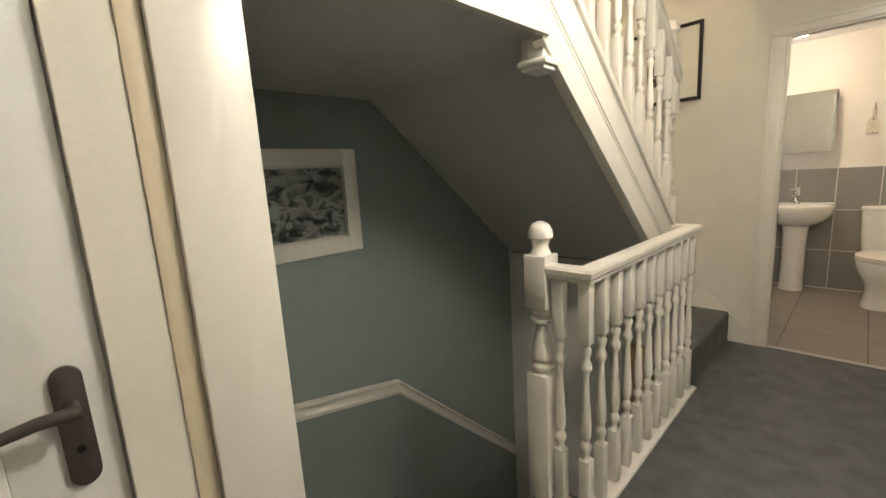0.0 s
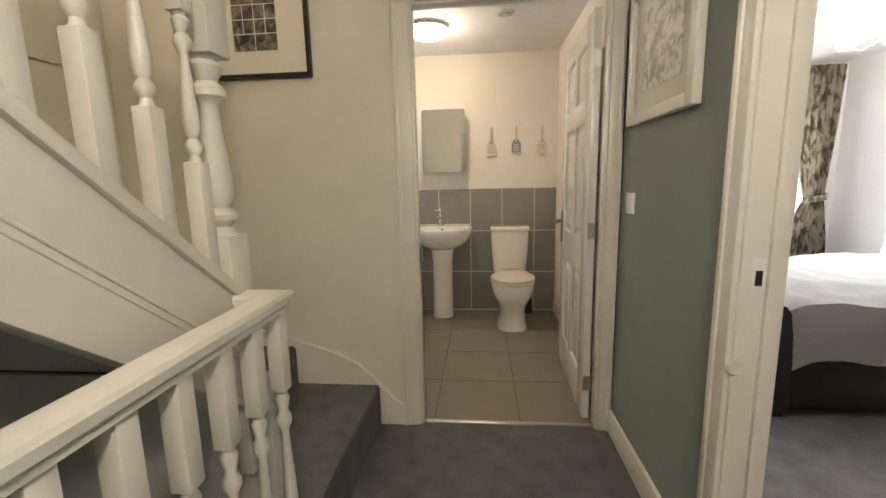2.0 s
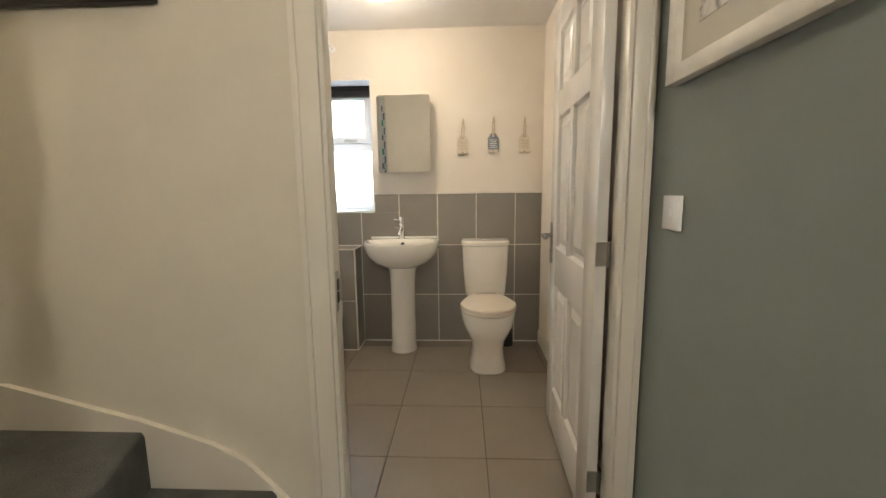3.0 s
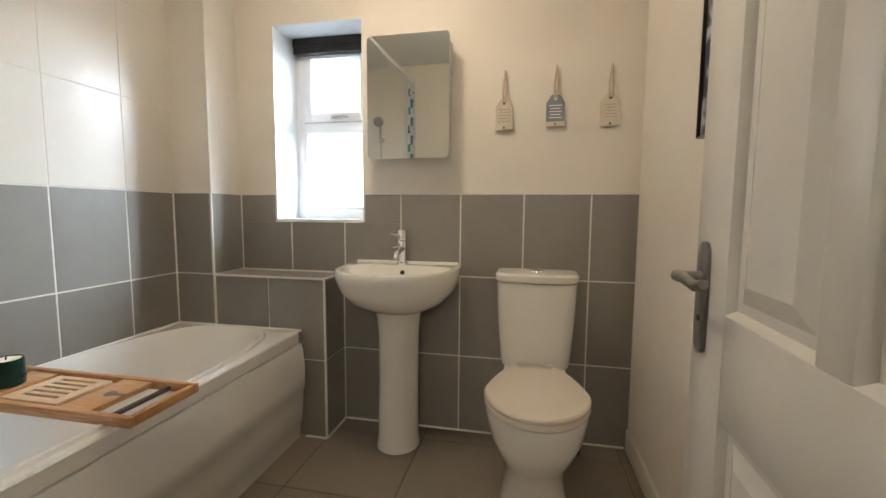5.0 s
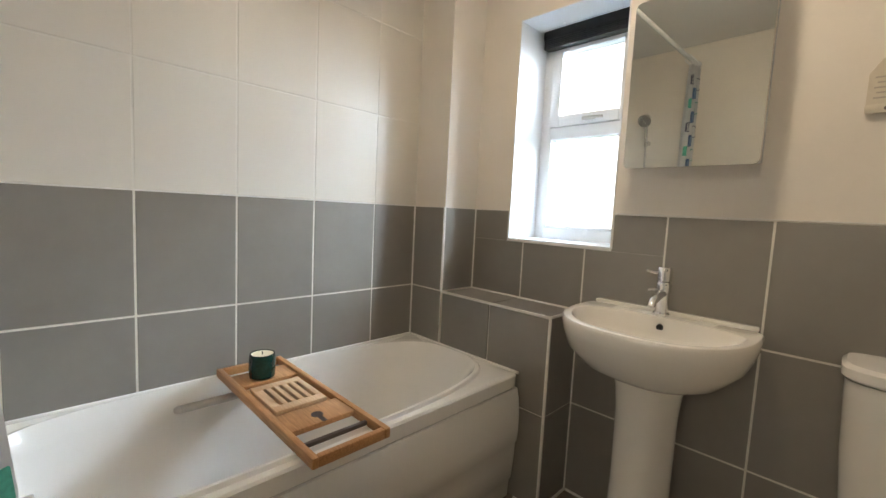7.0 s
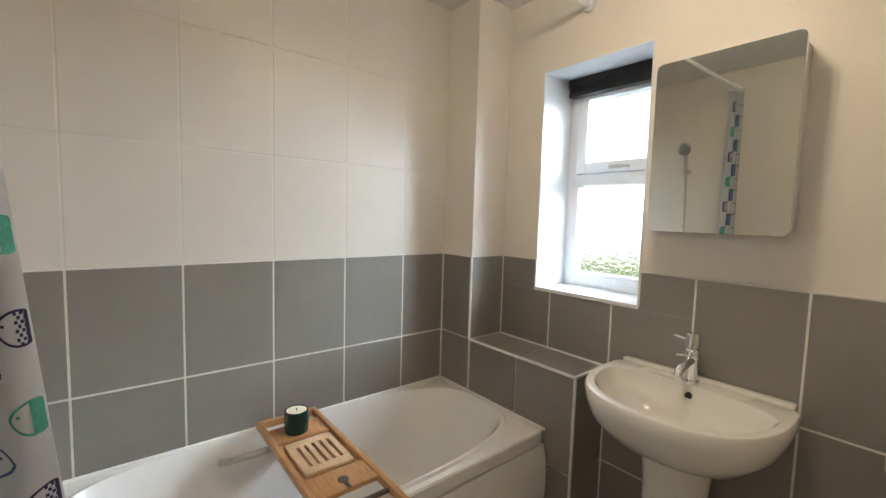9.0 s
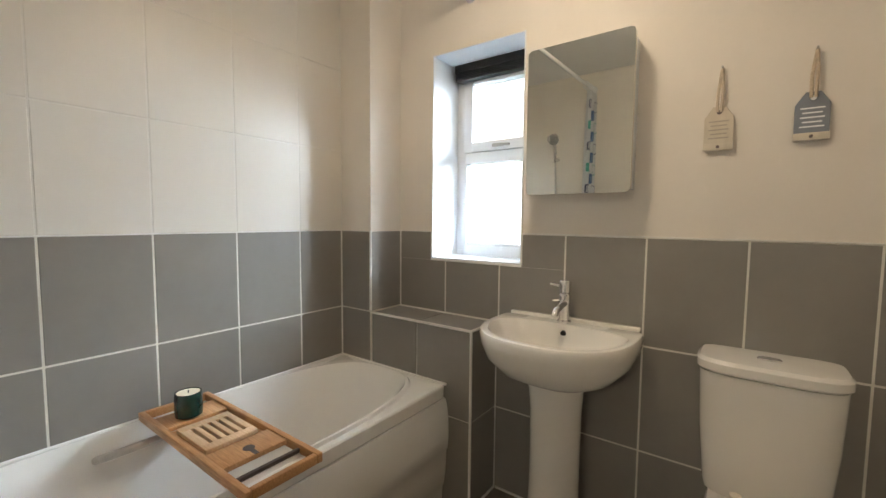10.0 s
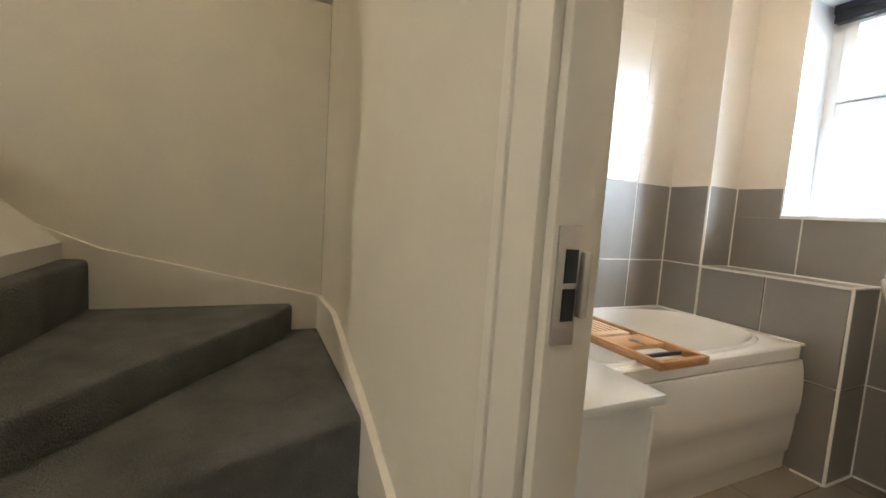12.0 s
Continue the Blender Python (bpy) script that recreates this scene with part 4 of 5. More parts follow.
def rr(cx, cy, hx, hy, z, p=5.0, n=40, front=None):
    out = []
    for i in range(n):
        t = 2 * math.pi * i / n
        c, s = math.cos(t), math.sin(t)
        pw = (front if front and s < 0 else p)
        out.append((cx + math.copysign(abs(c) ** (2 / pw), c) * hx, cy + math.copysign(abs(s) ** (2 / pw), s) * hy, z))
    return out


bm = bm_new()
loft(bm, [rr(TX, 1.618, 0.145, 0.080, 0.405, 6, front=3.4), rr(TX, 1.616, 0.150, 0.084, 0.43, 6, front=3.4), rr(TX, 1.612, 0.163, 0.092, 0.60, 6, front=3.6), rr(TX, 1.610, 0.170, 0.097, 0.775, 6, front=3.6)])
part("cistern", bm, CERAM, wc)
bm = bm_new()
loft(bm, [rr(TX, 1.610, 0.170, 0.098, 0.778, 6, front=3.6), rr(TX, 1.609, 0.177, 0.102, 0.784, 6, front=3.6), rr(TX, 1.609, 0.177, 0.102, 0.806, 6, front=3.6), rr(TX, 1.609, 0.168, 0.093, 0.816, 6, front=3.6), rr(TX, 1.609, 0.10, 0.05, 0.8175, 5)])
lid = part("cistern_lid", bm, CERAM, wc)
bm = bm_new(); loft(bm, [rr(TX, 1.612, 0.030, 0.018, 0.8165, 2.4, 20), rr(TX, 1.612, 0.028, 0.017, 0.821, 2.4, 20), rr(TX, 1.612, 0.003, 0.003, 0.8212, 2, 20)])
part("flush_button", bm, CHROME, lid, "chrome flush button")


def seat_ring(k, z, yb=1.50, yf=1.015, n=44, wid=0.184):
    """Seat outline: broad rounded front, narrower hinge end."""
    cy = yf + 0.215
    out = []
    for i in range(n):
        t = 2 * math.pi * i / n
        c, s = math.cos(t), math.sin(t)
        if s < 0:
            x, y = c * wid, cy + s * (cy - yf)
        else:
            x = math.copysign(abs(c) ** 0.5, c) * (wid - 0.055 * s)
            y = cy + s * (yb - cy)
        out.append((TX + x * k, cy + (y - cy) * k, z))
    return out


bm = bm_new()
loft(bm, [rr(TX, 1.36, 0.126, 0.256, 0.0, 3.2, 44), rr(TX, 1.36, 0.124, 0.254, 0.02, 3.2, 44), rr(TX, 1.362, 0.112, 0.240, 0.08, 3.1, 44), rr(TX, 1.36, 0.109, 0.240, 0.15, 3.0, 44), rr(TX, 1.345, 0.122, 0.262, 0.21, 2.8, 44), rr(TX, 1.325, 0.148, 0.278, 0.26, 2.6, 44), rr(TX, 1.305, 0.168, 0.280, 0.31, 2.5, 44), seat_ring(0.95, 0.355, 1.56), seat_ring(0.97, 0.385, 1.60), seat_ring(0.96, 0.397, 1.60), seat_ring(0.9, 0.402, 1.60)])
box(bm, TX - 0.135, TX + 0.135, 1.46, 1.70, 0.20, 0.404, 0.02)
part("pan", bm, CERAM, wc)
bm = bm_new()
loft(bm, [seat_ring(0.99, 0.404), seat_ring(1.0, 0.408), seat_ring(1.0, 0.418), seat_ring(0.985, 0.424)])
part("seat", bm, SEATM, wc)
bm = bm_new()
loft(bm, [seat_ring(0.985, 0.4255), seat_ring(1.0, 0.429), seat_ring(1.0, 0.437), seat_ring(0.97, 0.444), seat_ring(0.7, 0.449), seat_ring(0.2, 0.451)])
part("seat_lid", bm, SEATM, wc)
for s in (-1, 1):
    bm = bm_new(); tube(bm, [(TX + s * 0.06, 1.505, 0.405), (TX + s * 0.06, 1.505, 0.44)], 0.016, 12)
    part("hinge", bm, SEATM, wc)
brush = thing("toilet_brush", (0.405, 1.63, 0), "black toilet brush pot behind the toilet", "toilet brush")
bm = bm_new(); lathe(bm, 0.405, 1.63, [(0.045, 0.0), (0.05, 0.01), (0.046, 0.12), (0.038, 0.13), (0.008, 0.14), (0.008, 0.26), (0.012, 0.28), (0.002, 0.29)], 18)
part("pot", bm, BLACK, brush)

# mirror cabinet
cab = thing("mirror_cabinet", (-0.345, 1.66, 1.58), "mirrored bathroom wall cabinet with rounded corners", "mirror cabinet")
part("body", abox(-0.525, -0.165, 1.622, B - 0.001, 1.325, 1.842, 0.004), UPVC, cab)


def rounded(x0, x1, z0, z1, r, n=6):
    pts = []
    for cx, cz, a0 in ((x1 - r, z1 - r, 0), (x0 + r, z1 - r, 90), (x0 + r, z0 + r, 180), (x1 - r, z0 + r, 270)):
        for k in range(n + 1):
            a = radians(a0 + 90 * k / n)
            pts.append((cx + r * math.cos(a), cz + r * math.sin(a)))
    return pts


bm = bm_new(); prism(bm, rounded(-0.535, -0.155, 1.312, 1.852, 0.018), "y", 1.600, 1.616, 0.0)
bmesh.ops.rotate(bm, verts=bm.verts, cent=(-0.345, 1.606, 1.58), matrix=Matrix.Rotation(radians(-0.8), 3, 'Z'))
part("mirror_door", bm, MIRROR, cab, "mirror glass door", smooth=False)

# bathroom window
win = thing("window_bathroom", (WX0, 1.93, WZ0), "white plastic framed bathroom window with obscured glass", "window", kind="structure")
FY0, FY1 = 1.925, 1.985
for a in ((WX0, WX0 + 0.05, WZ0, WZ1), (WX1 - 0.05, WX1, WZ0, WZ1), (WX0 + 0.05, WX1 - 0.05, WZ0, WZ0 + 0.055), (WX0 + 0.05, WX1 - 0.05, WZ1 - 0.05, WZ1), (WX0 + 0.05, WX1 - 0.05, 1.50, 1.555)):
    part("frame_bar", abox(a[0], a[1], FY0, FY1, a[2], a[3], 0.004), UPVC, win)
sash = part("sash_bar", abox(WX0 + 0.05, WX0 + 0.10, FY0 - 0.012, FY1 - 0.01, 1.557, WZ1 - 0.052, 0.004), UPVC, win)
part("sash_bar", abox(WX1 - 0.10, WX1 - 0.05, FY0 - 0.012, FY1 - 0.01, 1.557, WZ1 - 0.052, 0.004), UPVC, win)
part("sash_bar", abox(WX0 + 0.10, WX1 - 0.10, FY0 - 0.012, FY1 - 0.01, 1.557, 1.605, 0.004), UPVC, win)
part("sash_bar", abox(WX0 + 0.10, WX1 - 0.10, FY0 - 0.012, FY1 - 0.01, WZ1 - 0.10, WZ1 - 0.052, 0.004), UPVC, win)
part("bead", abox(WX0 + 0.05, WX0 + 0.065, FY0 - 0.004, FY1 - 0.01, WZ0 + 0.055, 1.50, 0.003), UPVC, win)
part("bead", abox(WX0 + 0.065, WX1 - 0.05, FY0 - 0.004, FY1 - 0.01, WZ0 + 0.055, WZ0 + 0.07, 0.003), UPVC, win)
for z0, z1 in ((WZ0 + 0.058, 1.498), (1.60, WZ1 - 0.098)):
    g = part("pane", abox(WX0 + 0.052, WX1 - 0.052, 1.955, 1.960, z0, z1), GLASSF, win)
    g.visible_shadow = False
bm = bm_new(); box(bm, -0.86, -0.80, FY0 - 0.026, FY0 - 0.012, 1.57, 1.586, 0.004); tube(bm, [(-0.815, FY0 - 0.03, 1.578), (-0.76, FY0 - 0.034, 1.574)], 0.006, 8)
part("window_handle", bm, SATIN, win, "steel window handle")
# splayed white lining of the opening
part("sill", abox(WX0 + 0.001, WX1 - 0.001, B - 0.010, FY0, WZ0 - 0.003, WZ0 + 0.004, 0.002), UPVC, win)
part("reveal", abox(WX0 + 0.0005, WX0 + 0.005, B - 0.002, FY0, WZ0 + 0.004, WZ1 - 0.005), UPVC, win)
part("reveal", abox(WX1 - 0.005, WX1 - 0.0005, B - 0.002, FY0, WZ0 + 0.004, WZ1 - 0.005), UPVC, win)
part("reveal", abox(WX0 + 0.0005, WX1 - 0.0005, B - 0.002, FY0, WZ1 - 0.005, WZ1 - 0.0005), UPVC, win)
bl = thing("roller_blind", (-0.84, 1.89, 1.95), "black venetian blind drawn up at the window's top", "blind")
part("headrail", abox(WX0 + 0.02, WX1 - 0.012, 1.865, 1.915, 1.945, 1.984, 0.004), BLACK, bl)
for k in range(5):
    part("slat", abox(WX0 + 0.025, WX1 - 0.016, 1.868 + 0.001 * (k % 2), 1.912, 1.905 + 0.008 * k, 1.911 + 0.008 * k, 0.001), BLACK, bl)
bm = bm_new(); tube(bm, [(WX0 + 0.035, 1.862, 1.96), (WX0 + 0.035, 1.860, 1.90)], 0.004, 6)
part("wand", bm, BLACK, bl)

# hanging tags
for i, (x, zb, mt, lab) in enumerate(((0.078, 1.443, TAGA, "whitewashed wooden gift-tag sign hung on twine"), (0.301, 1.452, TAGB, "blue-grey wooden gift-tag sign hung on twine"), (0.529, 1.448, TAGA, "whitewashed wooden gift-tag sign hung on twine"))):
    tg = thing("hanging_sign", (x, B - 0.01, zb), lab, "wall sign", "row of hanging tags")
    bm = bm_new()
    prism(bm, [(x - 0.039, zb), (x + 0.039, zb), (x + 0.039, zb + 0.10), (x + 0.017, zb + 0.135), (x - 0.017, zb + 0.135), (x - 0.039, zb + 0.10)], "y", B - 0.016, B - 0.006, 0.0015)
    part("board", bm, mt, tg, smooth=False)
    part("base_strip", abox(x - 0.040, x + 0.040, B - 0.0185, B - 0.0155, zb - 0.001, zb + 0.020, 0.001), TAGA, tg)
    bm = bm_new(); tube(bm, [(x, B - 0.0185, zb + 0.009), (x, B - 0.022, zb + 0.009)], 0.005, 8)
    part("stud", bm, BRONZE, tg)
    bm = bm_new(); tube(bm, [(x, B - 0.016, zb + 0.117), (x, B - 0.019, zb + 0.117)], 0.007, 10)
    part("eyelet", bm, BRONZE if mt is TAGA else UPVC, tg)
    for k in range(5):
        w = 0.022 if k % 2 else 0.027
        part("text_bar", abox(x - w, x + w, B - 0.0168, B - 0.0158, zb + 0.035 + 0.013 * k, zb + 0.039 + 0.013 * k), INK if mt is TAGA else UPVC, tg)
    bm = bm_new()
    tube(bm, [(x - 0.005, B - 0.018, zb + 0.118), (x - 0.006, B - 0.014, zb + 0.18), (x + 0.002, B - 0.012, zb + 0.25)], 0.0045, 6)
    tube(bm, [(x + 0.005, B - 0.018, zb + 0.118), (x + 0.007, B - 0.014, zb + 0.18), (x + 0.003, B - 0.012, zb + 0.252)], 0.0045, 6)
    part("twine", bm, ROPE, tg)
    bm = bm_new(); tube(bm, [(x + 0.002, B - 0.001, zb + 0.252), (x + 0.002, B - 0.02, zb + 0.258)], 0.003, 6)
    part("hook", bm, SATIN, tg)

# white cabinet
vc = thing("vanity_cabinet", (-0.62, 0.02, 0), "low white bathroom cabinet beside the bath", "cabinet")
part("worktop", abox(-0.808, -0.430, F + 0.025, 0.140, 0.650, 0.668, 0.003), UPVC, vc)
part("body", abox(-0.80, -0.442, F + 0.027, 0.118, 0.02, 0.650, 0.002), UPVC, vc)
part("door", abox(-0.798, -0.444, 0.119, 0.134, 0.03, 0.640, 0.003), UPVC, vc)
part("plinth", abox(-0.79, -0.45, F + 0.04, 0.10, 0.0, 0.02), UPVC, vc)

# shower on the door wall
sh = thing("shower_set", (-1.16, F, 1.5), "chrome hand shower on a wall bracket", "shower")
SHX = -1.14
bm = bm_new(); tube(bm, [(SHX, F + 0.004, 1.70), (SHX, F + 0.05, 1.70)], 0.018, 12)
part("bracket", bm, CHROME, sh)
bm = bm_new(); tube(bm, [(SHX, F + 0.055, 1.67), (SHX, F + 0.065, 1.78), (SHX, F + 0.09, 1.85)], [0.012, 0.013, 0.016], 12)
tube(bm, [(SHX, F + 0.085, 1.865), (SHX, F + 0.115, 1.842)], [0.036, 0.046], 20)
part("handset", bm, CHROME, sh)
bm = bm_new(); tube(bm, [(SHX, F + 0.055, 1.67), (SHX + 0.01, F + 0.05, 1.3), (SHX + 0.05, F + 0.05, 1.0), (SHX + 0.08, F + 0.05, 0.80), (SHX + 0.06, F + 0.04, 0.74)], 0.007, 8)
part("hose", bm, SATIN, sh)
bm = bm_new(); tube(bm, [(SHX - 0.08, F + 0.05, 0.74), (SHX + 0.10, F + 0.05, 0.74)], 0.024, 14)
part("mixer_valve", bm, CHROME, sh)
rl = thing("shower_rail", (-0.87, 0.8, 2.20), "white shower curtain rail across the room", "curtain rail")
bm = bm_new(); tube(bm, [(-0.87, F + 0.002, 2.2), (-0.87, B - 0.002, 2.2)], 0.0125, 14)
part("pole", bm, UPVC, rl)
for y0, y1 in ((F + 0.001, F + 0.02), (B - 0.001, B - 0.02)):
    bm = bm_new(); tube(bm, [(-0.87, y0, 2.2), (-0.87, y1, 2.2)], [0.028, 0.022], 16)
    part("flange", bm, UPVC, rl)

# shower curtain with a fish print
CX, CZ0, CZ1 = -0.865, 0.565, 2.17


def cloth(u, z, off=0.0):
    """Point of the hanging cloth: u across (0..1), z height; off: out from the cloth, towards the room."""
    f = (CZ1 - z) / (CZ1 - CZ0)
    width = 0.125 + 0.15 * f
    y = F + 0.015 + u * width
    amp = 0.020 + 0.012 * f
    ph = 2 * math.pi * 2.4 * u + 0.6 + 0.5 * math.sin(2.0 * z)
    x = CX + 0.02 * f + amp * math.sin(ph) + 0.006 * math.sin(17 * u + 3 * z)
    return Vector((x + off, y, z))


sc = thing("shower_curtain", (CX, 0, CZ1), "white shower curtain printed with blue and green fish", "shower curtain")
bm = bm_new()
NU, NZ = 48, 40
vs = [[bm.verts.new(cloth(i / NU, CZ0 + (CZ1 - CZ0) * j / NZ)) for i in range(NU + 1)] for j in range(NZ + 1)]
for j in range(NZ):
    for i in range(NU):
        bm.faces.new((vs[j][i], vs[j][i + 1], vs[j + 1][i + 1], vs[j + 1][i]))
bmesh.ops.solidify(bm, geom=list(bm.faces), thickness=0.0012)
part("cloth", bm, CLOTH, sc)


def print_strip(bm, pts, w, off):
    """A printed line on the cloth along (u, z) points; w: half width in metres."""
    pts = [(min(max(p[0], 0.02), 0.98), p[1]) for p in pts]
    n = len(pts)
    left, right = [], []
    for i in range(n):
        a, b = pts[max(i - 1, 0)], pts[min(i + 1, n - 1)]
        dy, dz = (b[0] - a[0]) * 0.22, b[1] - a[1]
        k = math.hypot(dy, dz) or 1
        nu, nz = -dz / k * w / 0.22, dy / k * w
        left.append(bm.verts.new(cloth(pts[i][0] + nu, pts[i][1] + nz, off)))
        right.append(bm.verts.new(cloth(pts[i][0] - nu, pts[i][1] - nz, off)))
    for i in range(n - 1):
        bm.faces.new((left[i], left[i + 1], right[i + 1], right[i]))


def fish(u, z, du, dz, material, kind, flip=1):
    """One printed fish, head at +u for flip 1; kinds: stripe (pale body), full, dots (gapped rows)."""
    N = 16
    top = [(u + flip * du * (2 * i / N - 1), z + dz * math.sin(math.pi * min(1, (i / N) ** 0.85)) ** 0.62) for i in range(N + 1)]
    bot = [(p[0], 2 * z - p[1]) for p in top]
    w = du * 0.22 / N * 1.02
    body = bm_new()
    for k in range(1, int(N * 0.6)):
        h = top[k][1] - z
        if kind == "dots":
            for q in range(-4, 4):
                if (q + k) % 2:
                    print_strip(body, [(top[k][0], z + h * q / 4), (top[k][0], z + h * (q + 0.8) / 4)], w, 0.0022)
        else:
            print_strip(body, [(top[k][0], z + h * q) for q in (-1, 0, 1)], w, 0.0020)
    part("fish_body", body, PALEBLUE if kind == "stripe" else material, sc, smooth=False)
    bm = bm_new()
    print_strip(bm, top, 0.0020, 0.0024)
    print_strip(bm, bot, 0.0020, 0.0024)
    if kind == "stripe":
        for k, wk in ((2, 0.004), (4, 0.0015), (6, 0.0035), (8, 0.0015), (9, 0.0035)):
            h = (top[k][1] - z) * 0.95
            print_strip(bm, [(top[k][0] + flip * du * 0.12 * math.cos(q * 1.6), z + h * q) for q in (-1, -0.5, 0, 0.5, 1)], wk, 0.0026)
    tu = u - flip * du
    for sgn in (-1, 1):
        print_strip(bm, [(tu, z), (tu - flip * du * 0.30, z + sgn * dz * 0.50), (tu - flip * du * 0.60, z + sgn * dz * 0.75), (tu - flip * du * 0.62, z + sgn * dz * 0.40), (tu - flip * du * 0.25, z + sgn * dz * 0.12), (tu, z)], 0.0016, 0.0024)
    eu = u + flip * du * 0.60
    print_strip(bm, [(eu - 0.010, z + dz * 0.2), (eu + 0.010, z + dz * 0.2)], 0.0025, 0.0026)
    return part("fish_print", bm, material, sc, smooth=False)


zz = CZ0 + 0.03
row = 0
while zz < CZ1 - 0.06:
    fish(0.60, zz, 0.20, 0.036, BLUE, "stripe")
    fish(0.93, zz + 0.078, 0.12, 0.030, NAVY if row % 2 else TEAL, "dots" if row % 2 else "full", -1)
    fish(0.18, zz + 0.070, 0.20, 0.040, NAVY if row % 2 else TEAL, "dots" if row % 2 else "full", -1)
    zz += 0.155
    row += 1
for k in range(7):
    bm = bm_new()
    yk = F + 0.03 + 0.024 * k
    tube(bm, [(-0.87 + 0.021 * math.cos(a), yk, 2.195 + 0.026 * math.sin(a)) for a in [2 * math.pi * i / 14 for i in range(15)]], 0.0025, 6)
    part("curtain_ring", bm, UPVC, sc)

# ceiling light and vent
cl = thing("ceiling_light", (-0.39, 1.0, H), "round glass dome ceiling light, lit", "ceiling light")
bm = bm_new(); lathe(bm, -0.39, 1.0, [(0.135, H - 0.001), (0.14, H - 0.012), (0.135, H - 0.024)], 32)
part("base", bm, CHROME, cl)
bm = bm_new(); lathe(bm, -0.39, 1.0, [(0.128, H - 0.0245), (0.125, H - 0.045), (0.10, H - 0.072), (0.06, H - 0.088), (0.004, H - 0.093)], 32)
part("dome", bm, DOME, cl, "lit frosted glass dome").visible_shadow = False
ve = thing("ceiling_vent", (0.15, 0.8, H), "round white ceiling extractor vent", "vent")
bm = bm_new(); lathe(bm, 0.15, 0.83, [(0.062, H - 0.001), (0.060, H - 0.010), (0.045, H - 0.014), (0.043, H - 0.006)], 28)
part("rim", bm, UPVC, ve)
bm = bm_new(); lathe(bm, 0.15, 0.83, [(0.036, H - 0.002), (0.036, H - 0.016), (0.004, H - 0.018)], 24)
part("disc", bm, SATIN, ve)
# made-up fixture, out of view, to go with the landing's fill light
ll = thing("ceiling_light", (0.25, -2.6, H), "added unseen ceiling light over the landing, lit", "ceiling light")
bm = bm_new(); lathe(bm, 0.25, -2.6, [(0.13, H - 0.001), (0.13, H - 0.02), (0.11, H - 0.06), (0.05, H - 0.085), (0.004, H - 0.09)], 28)
part("dome", bm, DOME, ll, "lit frosted glass dome").visible_shadow = False

# ---------------- bedroom ----------------


def bed_window(x0, x1, with_light):
    w = thing("window_bedroom", (x0, BYF, BZ0), "white framed bedroom window over a garden", "window", "bedroom windows", kind="structure")
    y0, y1 = BYF + 0.16, BYF + 0.22
    zm = 1.36
    for a in ((x0, x0 + 0.045, BZ0, BZ1), (x1 - 0.045, x1, BZ0, BZ1), (x0 + 0.045, x1 - 0.045, BZ0, BZ0 + 0.05), (x0 + 0.045, x1 - 0.045, BZ1 - 0.045, BZ1), (x0 + 0.045, x1 - 0.045, zm, zm + 0.05)):
        part("frame_bar", abox(a[0], a[1], y0, y1, a[2], a[3], 0.004), UPVC, w)
    for z0, z1 in ((BZ0 + 0.052, zm - 0.002), (zm + 0.052, BZ1 - 0.047)):
        part("pane", abox(x0 + 0.047, x1 - 0.047, y0 + 0.03, y0 + 0.034, z0, z1), GLASSC, w).visible_shadow = False
    part("sill", abox(x0 - 0.05, x1 + 0.05, BYF - 0.04, BYF + 0.155, BZ0 - 0.022, BZ0 + 0.003, 0.004), UPVC, w)
    return w


bed_window(*W1, True)
bed_window(*W2, True)
rad = thing("radiator", (2.4, BYF, 0.3), "white panel radiator under the bedroom window", "radiator")
part("panel", abox(1.95, 2.85, BYF - 0.09, BYF - 0.03, 0.12, 0.60, 0.012), UPVC, rad)
part("top_grille", abox(1.955, 2.845, BYF - 0.085, BYF - 0.035, 0.601, 0.612, 0.003), UPVC, rad)
for k in range(2):
    part("bracket", abox(2.1 + 0.55 * k, 2.14 + 0.55 * k, BYF - 0.03, BYF - 0.001, 0.2, 0.5), UPVC, rad)

vase = thing("flower_vase", (2.26, 2.46, BZ0), "clear vase of red tulips on the window sill", "vase")
bm = bm_new(); lathe(bm, 2.26, 2.47, [(0.05, BZ0 + 0.004), (0.055, BZ0 + 0.02), (0.05, BZ0 + 0.09), (0.035, BZ0 + 0.105), (0.05, BZ0 + 0.125)], 18)
part("jar", bm, UPVC, vase)
bm = bm_new()
for k in range(7):
    a = k * 0.9
    tube(bm, [(2.26, 2.47, BZ0 + 0.1), (2.26 + 0.05 * math.cos(a), 2.47 + 0.03 * math.sin(a), BZ0 + 0.2), (2.26 + 0.12 * math.cos(a), 2.47 + 0.05 * math.sin(a), BZ0 + 0.255)], 0.005, 6)
part("stems", bm, STEM, vase)
for k in range(7):
    a = k * 0.9
    bm = bm_new(); lathe(bm, 2.26 + 0.12 * math.cos(a), 2.47 + 0.05 * math.sin(a), [(0.006, BZ0 + 0.25), (0.021, BZ0 + 0.265), (0.022, BZ0 + 0.285), (0.012, BZ0 + 0.305), (0.003, BZ0 + 0.308)], 10)
    part("tulip", bm, RED, vase, "red tulip flower")


